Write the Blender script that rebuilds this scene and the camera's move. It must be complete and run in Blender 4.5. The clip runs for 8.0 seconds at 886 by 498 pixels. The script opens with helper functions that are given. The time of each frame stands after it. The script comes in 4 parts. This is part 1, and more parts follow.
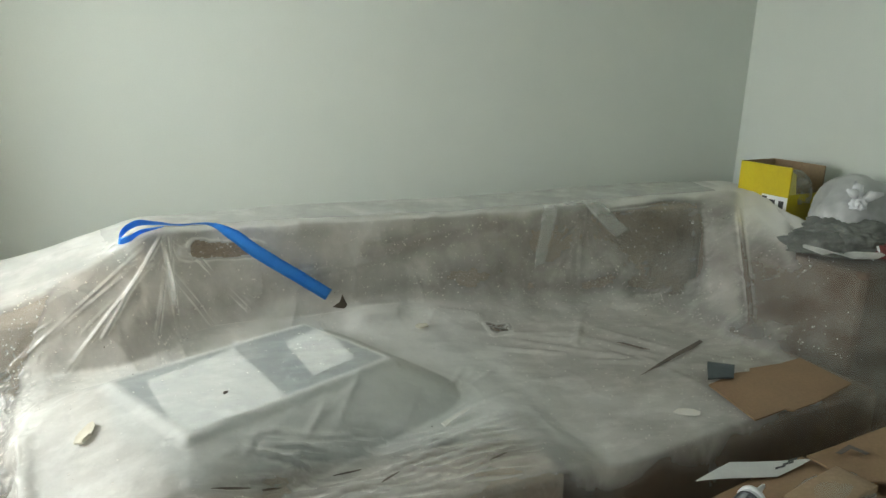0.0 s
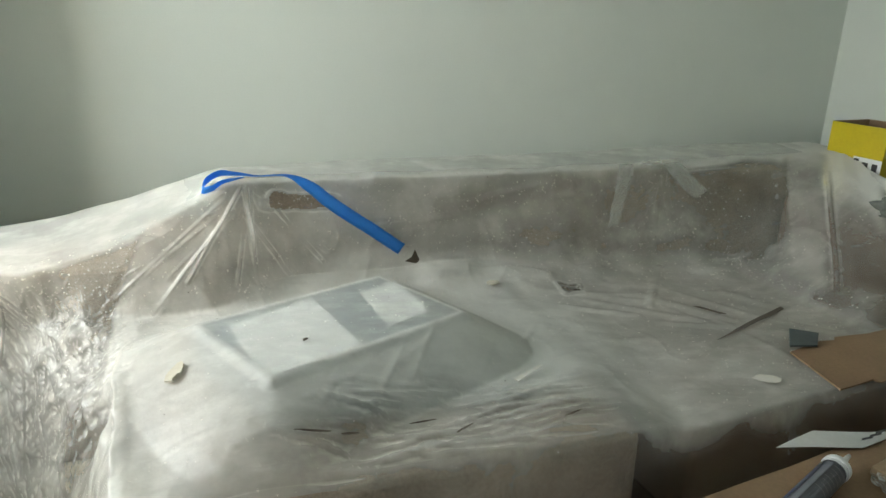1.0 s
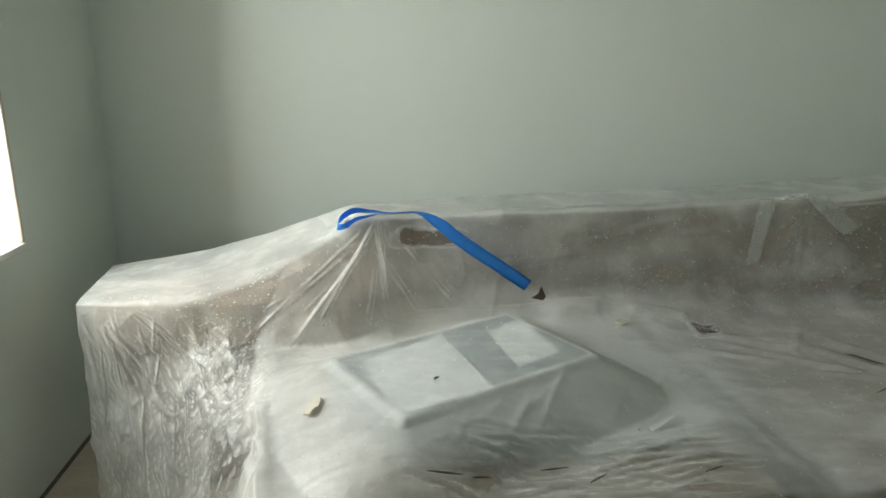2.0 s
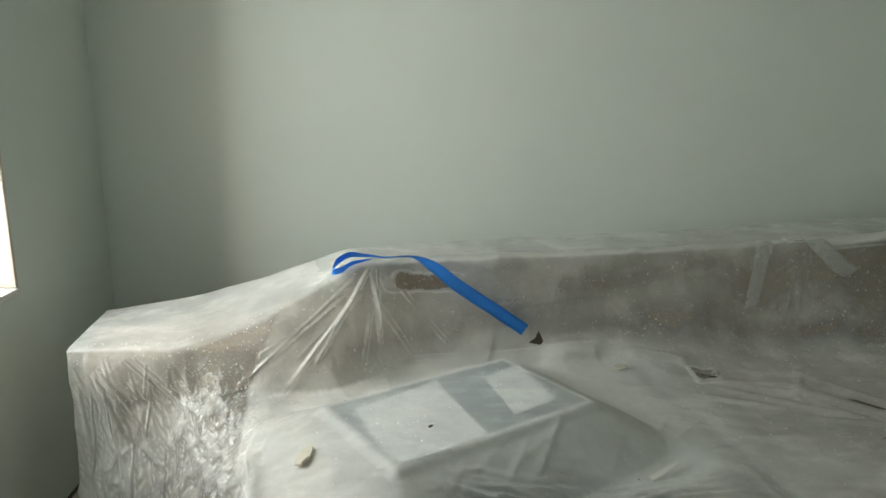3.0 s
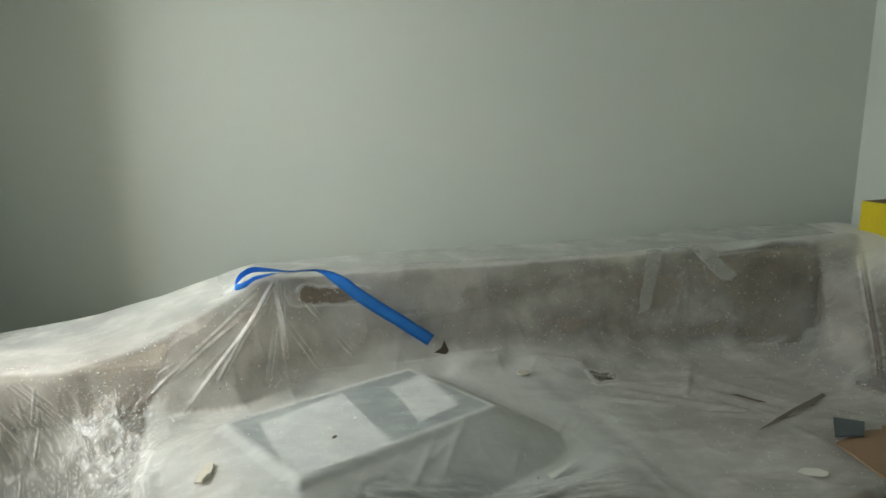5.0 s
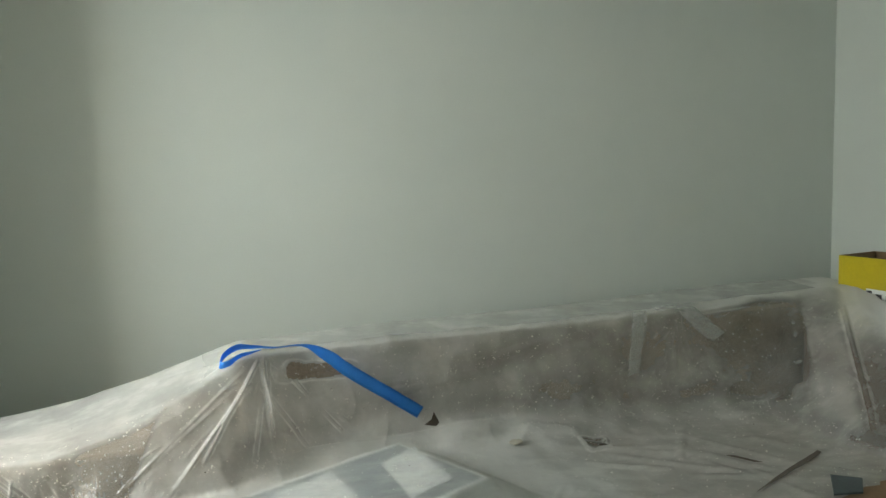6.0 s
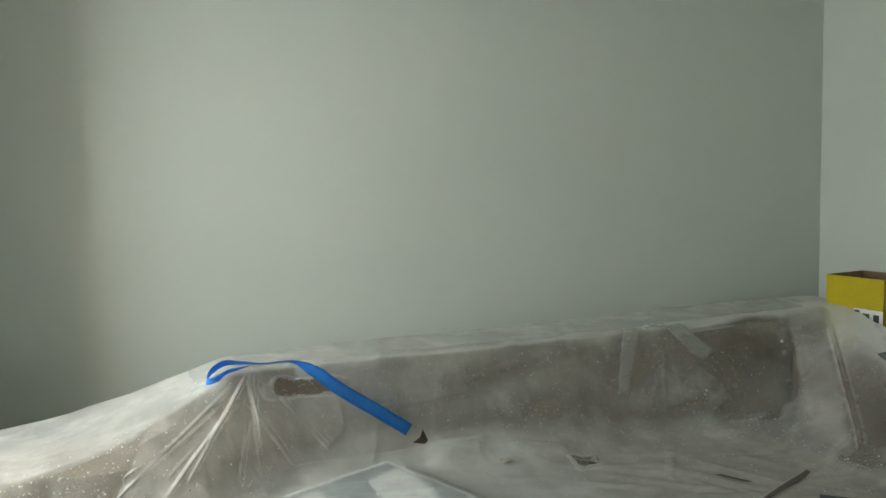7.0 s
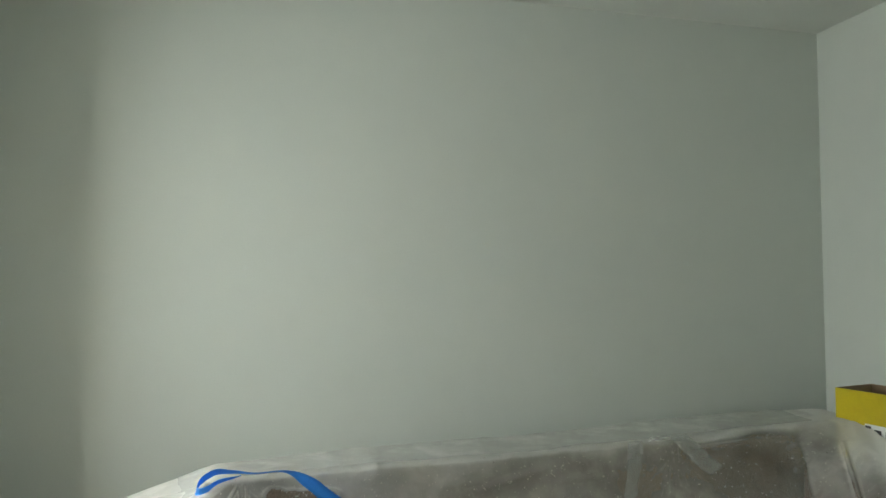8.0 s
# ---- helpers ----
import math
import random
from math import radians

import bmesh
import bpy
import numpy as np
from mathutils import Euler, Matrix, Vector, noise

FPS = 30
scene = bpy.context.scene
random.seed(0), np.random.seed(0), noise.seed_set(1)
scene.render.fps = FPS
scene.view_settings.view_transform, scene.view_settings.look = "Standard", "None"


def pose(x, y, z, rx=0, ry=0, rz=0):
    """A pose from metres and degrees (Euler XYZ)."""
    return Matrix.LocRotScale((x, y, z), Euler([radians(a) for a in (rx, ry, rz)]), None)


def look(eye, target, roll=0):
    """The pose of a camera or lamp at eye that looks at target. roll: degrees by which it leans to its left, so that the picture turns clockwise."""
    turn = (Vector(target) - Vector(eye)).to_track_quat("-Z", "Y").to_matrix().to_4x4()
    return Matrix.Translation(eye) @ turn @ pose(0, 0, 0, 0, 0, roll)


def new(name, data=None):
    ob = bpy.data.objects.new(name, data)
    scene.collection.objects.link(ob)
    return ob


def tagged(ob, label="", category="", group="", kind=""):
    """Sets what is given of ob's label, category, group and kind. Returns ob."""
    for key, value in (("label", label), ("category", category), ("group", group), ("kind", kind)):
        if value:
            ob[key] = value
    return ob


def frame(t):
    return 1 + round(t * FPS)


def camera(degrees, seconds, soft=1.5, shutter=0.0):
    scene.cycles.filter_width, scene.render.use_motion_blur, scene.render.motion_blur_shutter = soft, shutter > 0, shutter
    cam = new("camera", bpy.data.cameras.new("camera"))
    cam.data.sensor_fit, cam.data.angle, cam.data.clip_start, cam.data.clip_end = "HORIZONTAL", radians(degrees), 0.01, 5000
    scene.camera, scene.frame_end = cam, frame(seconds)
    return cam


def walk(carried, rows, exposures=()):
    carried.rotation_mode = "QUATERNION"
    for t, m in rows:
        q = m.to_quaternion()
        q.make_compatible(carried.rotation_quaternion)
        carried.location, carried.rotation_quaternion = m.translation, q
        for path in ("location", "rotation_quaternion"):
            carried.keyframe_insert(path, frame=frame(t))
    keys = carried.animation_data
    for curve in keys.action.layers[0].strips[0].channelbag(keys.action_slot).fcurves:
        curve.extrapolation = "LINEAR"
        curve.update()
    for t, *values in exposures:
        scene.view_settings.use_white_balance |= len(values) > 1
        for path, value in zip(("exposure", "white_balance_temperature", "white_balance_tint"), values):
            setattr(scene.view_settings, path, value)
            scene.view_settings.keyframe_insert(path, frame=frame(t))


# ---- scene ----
cam = camera(64.7, 8.0)
PATH = [
    (0, (1.100, -2.630, 1.222), (1.729, -0.795, 0.735), 2.1),
    (0.5, (1.084, -2.625, 1.216), (1.622, -0.777, 0.673), 2.1),
    (1, (1.066, -2.617, 1.204), (1.525, -0.765, 0.605), 2.2),
    (1.5, (1.039, -2.610, 1.215), (1.366, -0.739, 0.588), 1.4),
    (2, (1.031, -2.601, 1.237), (1.170, -0.680, 0.698), 0.2),
    (2.2, (1.032, -2.594, 1.241), (1.159, -0.660, 0.746), -0.1),
    (3.5, (1.054, -2.589, 1.243), (1.226, -0.642, 0.823), 0.6),
    (4, (1.059, -2.592, 1.243), (1.303, -0.652, 0.820), 1.1),
    (5.3, (1.072, -2.632, 1.231), (1.481, -0.700, 0.916), -0.2),
    (5.5, (1.071, -2.633, 1.232), (1.494, -0.693, 0.997), -0.7),
    (6, (1.068, -2.629, 1.237), (1.500, -0.685, 1.055), -1.6),
    (6.5, (1.070, -2.629, 1.241), (1.505, -0.684, 1.078), -1.6),
    (7, (1.069, -2.625, 1.241), (1.530, -0.684, 1.101), -1.1),
    (7.5, (1.066, -2.617, 1.253), (1.533, -0.674, 1.156), -0.6),
    (8, (1.055, -2.603, 1.286), (1.525, -0.662, 1.403), 0.3),
]
EXPOSURES = ((0, -0.40), (1, -0.46), (2, -0.65), (3.5, -0.77), (5.5, -0.79), (8, -0.80))
walk(cam, [(t, look(eye, target, roll)) for t, eye, target, roll in PATH], EXPOSURES)

# ---- world and light ----
world = bpy.data.worlds.new("sky")
scene.world = world
world.use_nodes = True
wn = world.node_tree.nodes
sky = wn.new("ShaderNodeTexSky")
sky.sky_type, sky.sun_disc = "NISHITA", False
sky.sun_elevation, sky.sun_rotation = radians(35), radians(200)
world.node_tree.links.new(sky.outputs[0], wn["Background"].inputs[0])
wn["Background"].inputs[1].default_value = 0.1

ROOM_W, ROOM_D, ROOM_H = 3.41, 4.3, 2.445
WIN_Y0, WIN_Y1, WIN_Z0, WIN_Z1 = -1.58, -0.63, 0.705, 1.85
W2_X0, W2_X1, W2_Z1 = 0.35, 1.75, 2.05
WALL_T = 0.26

# sky light that comes in through the window opening
lamp = bpy.data.lights.new("window_daylight", "AREA")
lamp.shape, lamp.size, lamp.size_y, lamp.energy = "RECTANGLE", 0.54, 1.00, 51
lamp.color = (0.93, 1.0, 0.985)
new("window_daylight", lamp).matrix_world = look((-0.36, -1.03, 1.28), (1.0, -0.90, 1.14))

# low in the same opening: an added warm lamp for the warm patch on the north wall
lamp = bpy.data.lights.new("added_warm_lamp", "AREA")
lamp.shape, lamp.size, lamp.size_y, lamp.energy = "RECTANGLE", 0.16, 0.50, 8.0
lamp.color = (1.0, 0.78, 0.50)
new("added_warm_lamp", lamp).matrix_world = look((-0.36, -1.28, 1.00), (0.6, 0.0, 1.05))
# an unseen window, added behind the walk, gives the broad light on what faces into the room
lamp = bpy.data.lights.new("window_daylight", "AREA")
lamp.shape, lamp.size, lamp.size_y, lamp.energy = "RECTANGLE", 1.30, 1.24, 6.5
lamp.color = (0.93, 0.99, 0.97)
new("window_daylight", lamp).matrix_world = look(((W2_X0 + W2_X1) / 2, -ROOM_D - 0.31, 1.38), (1.2, -1.0, 0.9))


# ---- materials ----
def mat(name):
    m = bpy.data.materials.new(name)
    m.use_nodes = True
    return m, m.node_tree.nodes, m.node_tree.links, m.node_tree.nodes["Principled BSDF"]


def mixed(n, l, fac, a, b):
    """A colour between a and b by the socket fac."""
    mx = n.new("ShaderNodeMix")
    mx.data_type = "RGBA"
    l.new(fac, mx.inputs[0])
    for i, c in ((6, a), (7, b)):
        if isinstance(c, tuple):
            mx.inputs[i].default_value = (*c, 1)
        else:
            l.new(c, mx.inputs[i])
    return mx.outputs[2]


def noise_node(n, l, scale, detail=4, rough=0.55, stretch=None, coords="Object"):
    tc = n.new("ShaderNodeTexCoord")
    out = tc.outputs[coords]
    if stretch:
        mp = n.new("ShaderNodeMapping")
        mp.inputs["Scale"].default_value = stretch
        l.new(out, mp.inputs[0])
        out = mp.outputs[0]
    nz = n.new("ShaderNodeTexNoise")
    nz.inputs["Scale"].default_value, nz.inputs["Detail"].default_value = scale, detail
    nz.inputs["Roughness"].default_value = rough
    l.new(out, nz.inputs["Vector"])
    return nz.outputs[0]


def ramp(n, l, fac, p0, p1, v0=0.0, v1=1.0):
    r = n.new("ShaderNodeMapRange")
    for i, v in enumerate((p0, p1, v0, v1)):
        r.inputs[i + 1].default_value = v
    l.new(fac, r.inputs[0])
    return r.outputs[0]


def bump(n, l, height, strength, dist, normal=None):
    b = n.new("ShaderNodeBump")
    b.inputs["Strength"].default_value, b.inputs["Distance"].default_value = strength, dist
    l.new(height, b.inputs["Height"])
    if normal:
        l.new(normal, b.inputs["Normal"])
    return b.outputs[0]


def surface(name, a, b, scale, rough=0.6, bump_scale=60, bump_dist=0.002, bump_strength=0.4, stretch=None, metal=0.0, grain=0.25):
    """Two base colours mixed by broad stains and fine grain, with relief."""
    m, n, l, p = mat(name)
    broad = noise_node(n, l, scale, 5, 0.6, stretch)
    fine = noise_node(n, l, bump_scale, 3, 0.6, stretch)
    c1 = mixed(n, l, ramp(n, l, broad, 0.3, 0.7), a, b)
    mul = n.new("ShaderNodeMix")
    mul.data_type, mul.blend_type = "RGBA", "MULTIPLY"
    mul.inputs[0].default_value = grain
    l.new(c1, mul.inputs[6])
    l.new(ramp(n, l, fine, 0.3, 0.7, 0.45, 1.25), mul.inputs[7])
    l.new(mul.outputs[2], p.inputs["Base Color"])
    p.inputs["Roughness"].default_value, p.inputs["Metallic"].default_value = rough, metal
    l.new(bump(n, l, fine, bump_strength, bump_dist), p.inputs["Normal"])
    return m


WALL = surface("wall_paint", (0.575, 0.62, 0.575), (0.605, 0.645, 0.595), 1.6, 0.85, 190, 0.0008, 0.25, grain=0.05)
REVEAL = surface("reveal_plaster", (0.52, 0.45, 0.38), (0.46, 0.39, 0.33), 5, 0.8, 60, 0.0006, 0.2, grain=0.1)
CEIL = surface("ceiling_paint", (0.60, 0.63, 0.585), (0.63, 0.655, 0.61), 2.0, 0.9, 150, 0.0006, 0.2, grain=0.05)
WHITE = surface("white_gloss_paint", (0.80, 0.78, 0.75), (0.74, 0.72, 0.69), 5, 0.4, 60, 0.0004, 0.2, grain=0.08)
FLOOR = surface("floor_laminate", (0.60, 0.53, 0.43), (0.50, 0.43, 0.34), 3, 0.5, 40, 0.001, 0.2, (1, 6, 1))
GAP = surface("dark_gap_filler", (0.08, 0.07, 0.06), (0.14, 0.12, 0.10), 8, 0.9)
FABRIC = surface("brown_sofa_fabric", (0.43, 0.35, 0.28), (0.25, 0.20, 0.157), 7, 0.9, 150, 0.0015, 0.5, grain=0.5)
# two darkened copies of the sofa fabric paint shade on far seat and armrest
FABRIC_SHADE = surface("shaded_brown_fabric", (0.25, 0.18, 0.13), (0.18, 0.13, 0.095), 5, 0.9, 260, 0.0015, 0.5, grain=0.4)
FABRIC_DEEP_SHADE = surface("deep_shade_brown_fabric", (0.17, 0.12, 0.09), (0.12, 0.085, 0.062), 5, 0.9, 260, 0.0015, 0.5, grain=0.4)
DARKWOOD = surface("dark_wood", (0.10, 0.07, 0.05), (0.07, 0.05, 0.035), 6, 0.6, 50, 0.001, 0.3, (1, 1, 8))
KRAFT = surface("brown_cardboard", (0.24, 0.15, 0.082), (0.20, 0.125, 0.068), 5, 0.8, 130, 0.0006, 0.3, grain=0.18)
KRAFT_IN = surface("cardboard_inside", (0.30, 0.21, 0.13), (0.25, 0.17, 0.10), 6, 0.85, 120, 0.0006, 0.3)
PAPER = surface("white_paper", (0.84, 0.86, 0.86), (0.78, 0.80, 0.80), 9, 0.6, 90, 0.0004, 0.3, grain=0.06)
NEWSPRINT = surface("grey_white_paper", (0.56, 0.57, 0.56), (0.50, 0.51, 0.50), 9, 0.7, 90, 0.0004, 0.3, grain=0.08)
PRINT = surface("dark_print", (0.04, 0.04, 0.045), (0.07, 0.07, 0.07), 20, 0.7)
TINT_PATCH = surface("grey_blue_tint_patch", (0.40, 0.45, 0.47), (0.33, 0.38, 0.40), 5, 0.9, 160, 0.0008, 0.3, grain=0.15)
CASE = surface("grey_blue_plastic", (0.23, 0.28, 0.305), (0.27, 0.32, 0.34), 4, 0.5, 80, 0.0006, 0.2, grain=0.1)
BLUE = surface("blue_masking_tape", (0.030, 0.27, 0.80), (0.04, 0.32, 0.86), 25, 0.55, 300, 0.0006, 0.4, grain=0.12)
YELLOW = surface("yellow_print_card", (0.52, 0.42, 0.005), (0.44, 0.35, 0.005), 6, 0.45, 90, 0.0004, 0.2, grain=0.1)
YELLOW_PALE = surface("pale_yellow_card", (0.62, 0.56, 0.16), (0.52, 0.47, 0.14), 8, 0.55, 90, 0.0004, 0.2)
GREYCLOTH = surface("grey_cloth", (0.12, 0.13, 0.12), (0.20, 0.21, 0.19), 9, 0.95, 240, 0.0015, 0.5, grain=0.35)
REDCLOTH = surface("red_cloth", (0.17, 0.045, 0.04), (0.12, 0.03, 0.028), 12, 0.9, 240, 0.0012, 0.5)
SLATE = surface("dark_slate_card", (0.055, 0.075, 0.08), (0.08, 0.10, 0.105), 14, 0.6)
CREAM = surface("cream_chip", (0.62, 0.59, 0.49), (0.54, 0.51, 0.42), 30, 0.8)
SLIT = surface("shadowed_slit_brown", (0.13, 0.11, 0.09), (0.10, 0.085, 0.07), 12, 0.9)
HOLE = surface("torn_edge_brown", (0.27, 0.22, 0.178), (0.22, 0.175, 0.14), 12, 0.9, 260, 0.001, 0.4)
CHIP = surface("plaster_crumbs", (0.80, 0.79, 0.75), (0.66, 0.64, 0.58), 60, 0.8)
CRUMB_DARK = surface("dark_crumbs", (0.05, 0.04, 0.03), (0.09, 0.07, 0.05), 60, 0.9)
STUFFING = surface("grey_stuffing", (0.36, 0.39, 0.40), (0.28, 0.31, 0.32), 9, 0.9, 120, 0.001, 0.3, grain=0.2)
TUBE = surface("white_tube_plastic", (0.74, 0.75, 0.77), (0.68, 0.69, 0.72), 12, 0.35, 60, 0.0003, 0.2, grain=0.05)
PANEL = surface("grey_blue_print", (0.48, 0.51, 0.55), (0.40, 0.43, 0.48), 14, 0.4, 90, 0.0002, 0.2, grain=0.1)
TUBE_BLUE = surface("navy_tube_print", (0.03, 0.04, 0.08), (0.05, 0.06, 0.10), 12, 0.4)


def plastic(name, film, haze, dusty, rough, fold_veil=0.42, tone=(0.83, 0.84, 0.81), fine=1.0, carried=False):
    """Thin polythene: part clear, part milky, with dust where it lies flat and a broken shine. film, haze, dusty: how much it veils when bare, in its
    cloudy patches and where dust has settled."""
    m, n, l, p = mat(name)
    n.remove(p)
    out = n["Material Output"]
    clouds = noise_node(n, l, 5.5, 5, 0.62)
    streak = noise_node(n, l, 11, 4, 0.6, (0.8, 1.4, 0.8))
    geo = n.new("ShaderNodeNewGeometry")
    sep = n.new("ShaderNodeSeparateXYZ")
    l.new(geo.outputs["Normal"], sep.inputs[0])
    flat = n.new("ShaderNodeMath")
    flat.operation = "ABSOLUTE"
    l.new(sep.outputs[2], flat.inputs[0])
    settled = ramp(n, l, flat.outputs[0], 0.50, 0.96, 0.0, dusty)
    if carried:
        settled = ramp(n, l, flat.outputs[0], 0.50, 0.96, 0.0, 1.0)

    def add(a, b, op="ADD"):
        k = n.new("ShaderNodeMath")
        k.operation = op
        for i, v in enumerate((a, b)):
            if isinstance(v, float):
                k.inputs[i].default_value = v
            else:
                l.new(v, k.inputs[i])
        return k.outputs[0]

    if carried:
        # "film": layers of the sheet, with regional light and dark tuned in; "dust": plaster dust settled on it
        film_tone, dusted = n.new("ShaderNodeAttribute"), n.new("ShaderNodeAttribute")
        film_tone.attribute_name, dusted.attribute_name = "film", "dust"
        film = film_tone.outputs["Fac"]
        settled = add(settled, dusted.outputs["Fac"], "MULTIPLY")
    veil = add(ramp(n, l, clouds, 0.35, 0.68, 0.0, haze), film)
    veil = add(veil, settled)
    veil = add(veil, ramp(n, l, streak, 0.48, 0.70, 0.0, 0.15))
    veil = add(veil, ramp(n, l, geo.outputs["Pointiness"], 0.505, 0.56, 0.0, fold_veil))
    veil = add(add(veil, 0.88, "MINIMUM"), 0.0, "MAXIMUM")
    crinkle = noise_node(n, l, 17 * fine, 5, 0.60, (1.0, 1.0, 0.5))
    small = noise_node(n, l, 75 * fine, 2, 0.5)
    nrm = bump(n, l, small, 0.25, 0.0008, bump(n, l, crinkle, 0.7, 0.0035))
    clear = n.new("ShaderNodeBsdfTransparent")
    clear.inputs[0].default_value = (0.97, 0.975, 0.97, 1)
    milk = n.new("ShaderNodeBsdfDiffuse")
    milk.inputs[0].default_value = (*tone, 1)
    through_milk = n.new("ShaderNodeBsdfTranslucent")
    through_milk.inputs[0].default_value = (*tone, 1)
    shine = n.new("ShaderNodeBsdfGlossy")
    shine.inputs["Roughness"].default_value = rough
    for s in (milk, through_milk, shine):
        l.new(nrm, s.inputs["Normal"])
    body = n.new("ShaderNodeMixShader")
    body.inputs[0].default_value = 0.3
    l.new(milk.outputs[0], body.inputs[1])
    l.new(through_milk.outputs[0], body.inputs[2])
    base = n.new("ShaderNodeMixShader")
    l.new(veil, base.inputs[0])
    l.new(clear.outputs[0], base.inputs[1])
    l.new(body.outputs[0], base.inputs[2])
    fres = n.new("ShaderNodeFresnel")
    fres.inputs[0].default_value = 1.45
    l.new(nrm, fres.inputs["Normal"])
    top = n.new("ShaderNodeMixShader")
    l.new(add(add(fres.outputs[0], 0.6, "MULTIPLY"), 0.07, "MINIMUM"), top.inputs[0])
    l.new(base.outputs[0], top.inputs[1])
    l.new(shine.outputs[0], top.inputs[2])
    l.new(top.outputs[0], out.inputs[0])
    return m


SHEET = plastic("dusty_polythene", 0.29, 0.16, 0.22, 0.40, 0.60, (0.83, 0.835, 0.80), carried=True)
LAYER = plastic("folded_polythene", 0.20, 0.16, 0.12, 0.35)
STRIP = plastic("clear_packing_tape", 0.20, 0.10, 0.0, 0.25, 0.0)
BAG = plastic("white_carrier_bag", 0.55, 0.12, 0.06, 0.3, 0.2, (0.72, 0.73, 0.73))
CLEAR = plastic("clear_wrap", 0.05, 0.12, 0.0, 0.10, 0.25)

GLASS, gn, gl, gp = mat("window_glass")
gp.inputs["Transmission Weight"].default_value, gp.inputs["Roughness"].default_value = 1.0, 0.0
gp.inputs["IOR"].default_value = 1.1


# ---- mesh helpers ----
def part(name, bm, material, parent=None, label=""):
    me = bpy.data.meshes.new(name)
    bm.to_mesh(me)
    bm.free()
    me.materials.append(material)
    ob = new(name, me)
    if parent is not None:
        ob.parent = parent
    if label:
        tagged(ob, label)
    return ob


def block(size, at=(0, 0, 0), turn=0.0, bevel=0.0, seg=2, cuts=0, rough=0.0, freq=5.0):
    """A box with its centre at `at`, turned about z, with rounded edges; cuts and rough make it uneven."""
    bm = bmesh.new()
    bmesh.ops.create_cube(bm, size=1.0)
    bmesh.ops.scale(bm, vec=size, verts=bm.verts)
    if bevel:
        bmesh.ops.bevel(bm, geom=bm.edges[:], offset=bevel, segments=seg, profile=0.6, affect="EDGES")
    if cuts:
        bmesh.ops.subdivide_edges(bm, edges=bm.edges[:], cuts=cuts, use_grid_fill=True)
    if rough:
        for v in bm.verts:
            v.co += noise.noise_vector(v.co * freq + Vector(at)) * rough
    bmesh.ops.transform(bm, matrix=pose(*at, 0, 0, turn), verts=bm.verts)
    if bevel and seg > 1:
        for f in bm.faces:
            f.smooth = True
    return bm


def slab_from(outline, thick, bend=0.0, seed=0.0):
    """A thin sheet of card or paper: an outline of (x, y, z) corners, given a thickness and a slight warp."""
    bm = bmesh.new()
    vs = [bm.verts.new(Vector(p)) for p in outline]
    bm.faces.new(vs)
    bmesh.ops.triangulate(bm, faces=bm.faces[:])
    bmesh.ops.subdivide_edges(bm, edges=bm.edges[:], cuts=5, use_grid_fill=True)
    for v in bm.verts:
        v.co.z += bend * noise.noise(v.co * 6 + Vector((seed, 0, 0)))
    bmesh.ops.solidify(bm, geom=bm.faces[:], thickness=thick)
    bmesh.ops.recalc_face_normals(bm, faces=bm.faces[:])
    return bm


def empty(name, at=(0, 0, 0), turn=0.0):
    ob = new(name)
    ob.matrix_world = pose(*at, 0, 0, turn)
    return ob


def tube_mesh(points, radii, sides=20):
    """A round body along points with the given radii."""
    bm = bmesh.new()
    rings = []
    for i, (p, r) in enumerate(zip(points, radii)):
        p = Vector(p)
        d = (Vector(points[min(i + 1, len(points) - 1)]) - Vector(points[max(i - 1, 0)])).normalized()
        a = d.orthogonal().normalized()
        b = d.cross(a)
        rings.append([bm.verts.new(p + (a * math.cos(k * math.tau / sides) + b * math.sin(k * math.tau / sides)) * r) for k in range(sides)])
    for r0, r1 in zip(rings, rings[1:]):
        for k in range(sides):
            bm.faces.new((r0[k], r0[(k + 1) % sides], r1[(k + 1) % sides], r1[k])).smooth = True
    bm.faces.new(rings[0][::-1])
    bm.faces.new(rings[-1])
    bmesh.ops.recalc_face_normals(bm, faces=bm.faces[:])
    return bm


# ---- the room ----
def structure(name, bm, material, label, category):
    return tagged(part(name, bm, material), label, category, kind="structure")


def span(x0, x1, y0, y1, z0, z1):
    return block((x1 - x0, y1 - y0, z1 - z0), ((x0 + x1) / 2, (y0 + y1) / 2, (z0 + z1) / 2))


structure("wall_north", span(-WALL_T, ROOM_W + 0.2, 0, 0.2, 0, ROOM_H), WALL, "plain off-white painted wall behind the covered sofa", "wall")
structure("wall_east", span(ROOM_W, ROOM_W + 0.2, -ROOM_D, 0, 0, ROOM_H), WALL, "plain off-white painted side wall", "wall")
bm = bmesh.new()
for x0, x1, z0, z1 in ((-WALL_T, W2_X0, 0, ROOM_H), (W2_X1, ROOM_W + 0.2, 0, ROOM_H), (W2_X0, W2_X1, 0, WIN_Z0), (W2_X0, W2_X1, W2_Z1, ROOM_H)):
    bmesh.ops.create_cube(bm, size=1.0, matrix=Matrix.Translation(((x0 + x1) / 2, -ROOM_D - WALL_T / 2, (z0 + z1) / 2)) @ Matrix.Diagonal((x1 - x0, WALL_T, z1 - z0, 1)))
structure("wall_south", bm, WALL, "plain off-white wall, out of view, with an added window", "wall")
bm = bmesh.new()
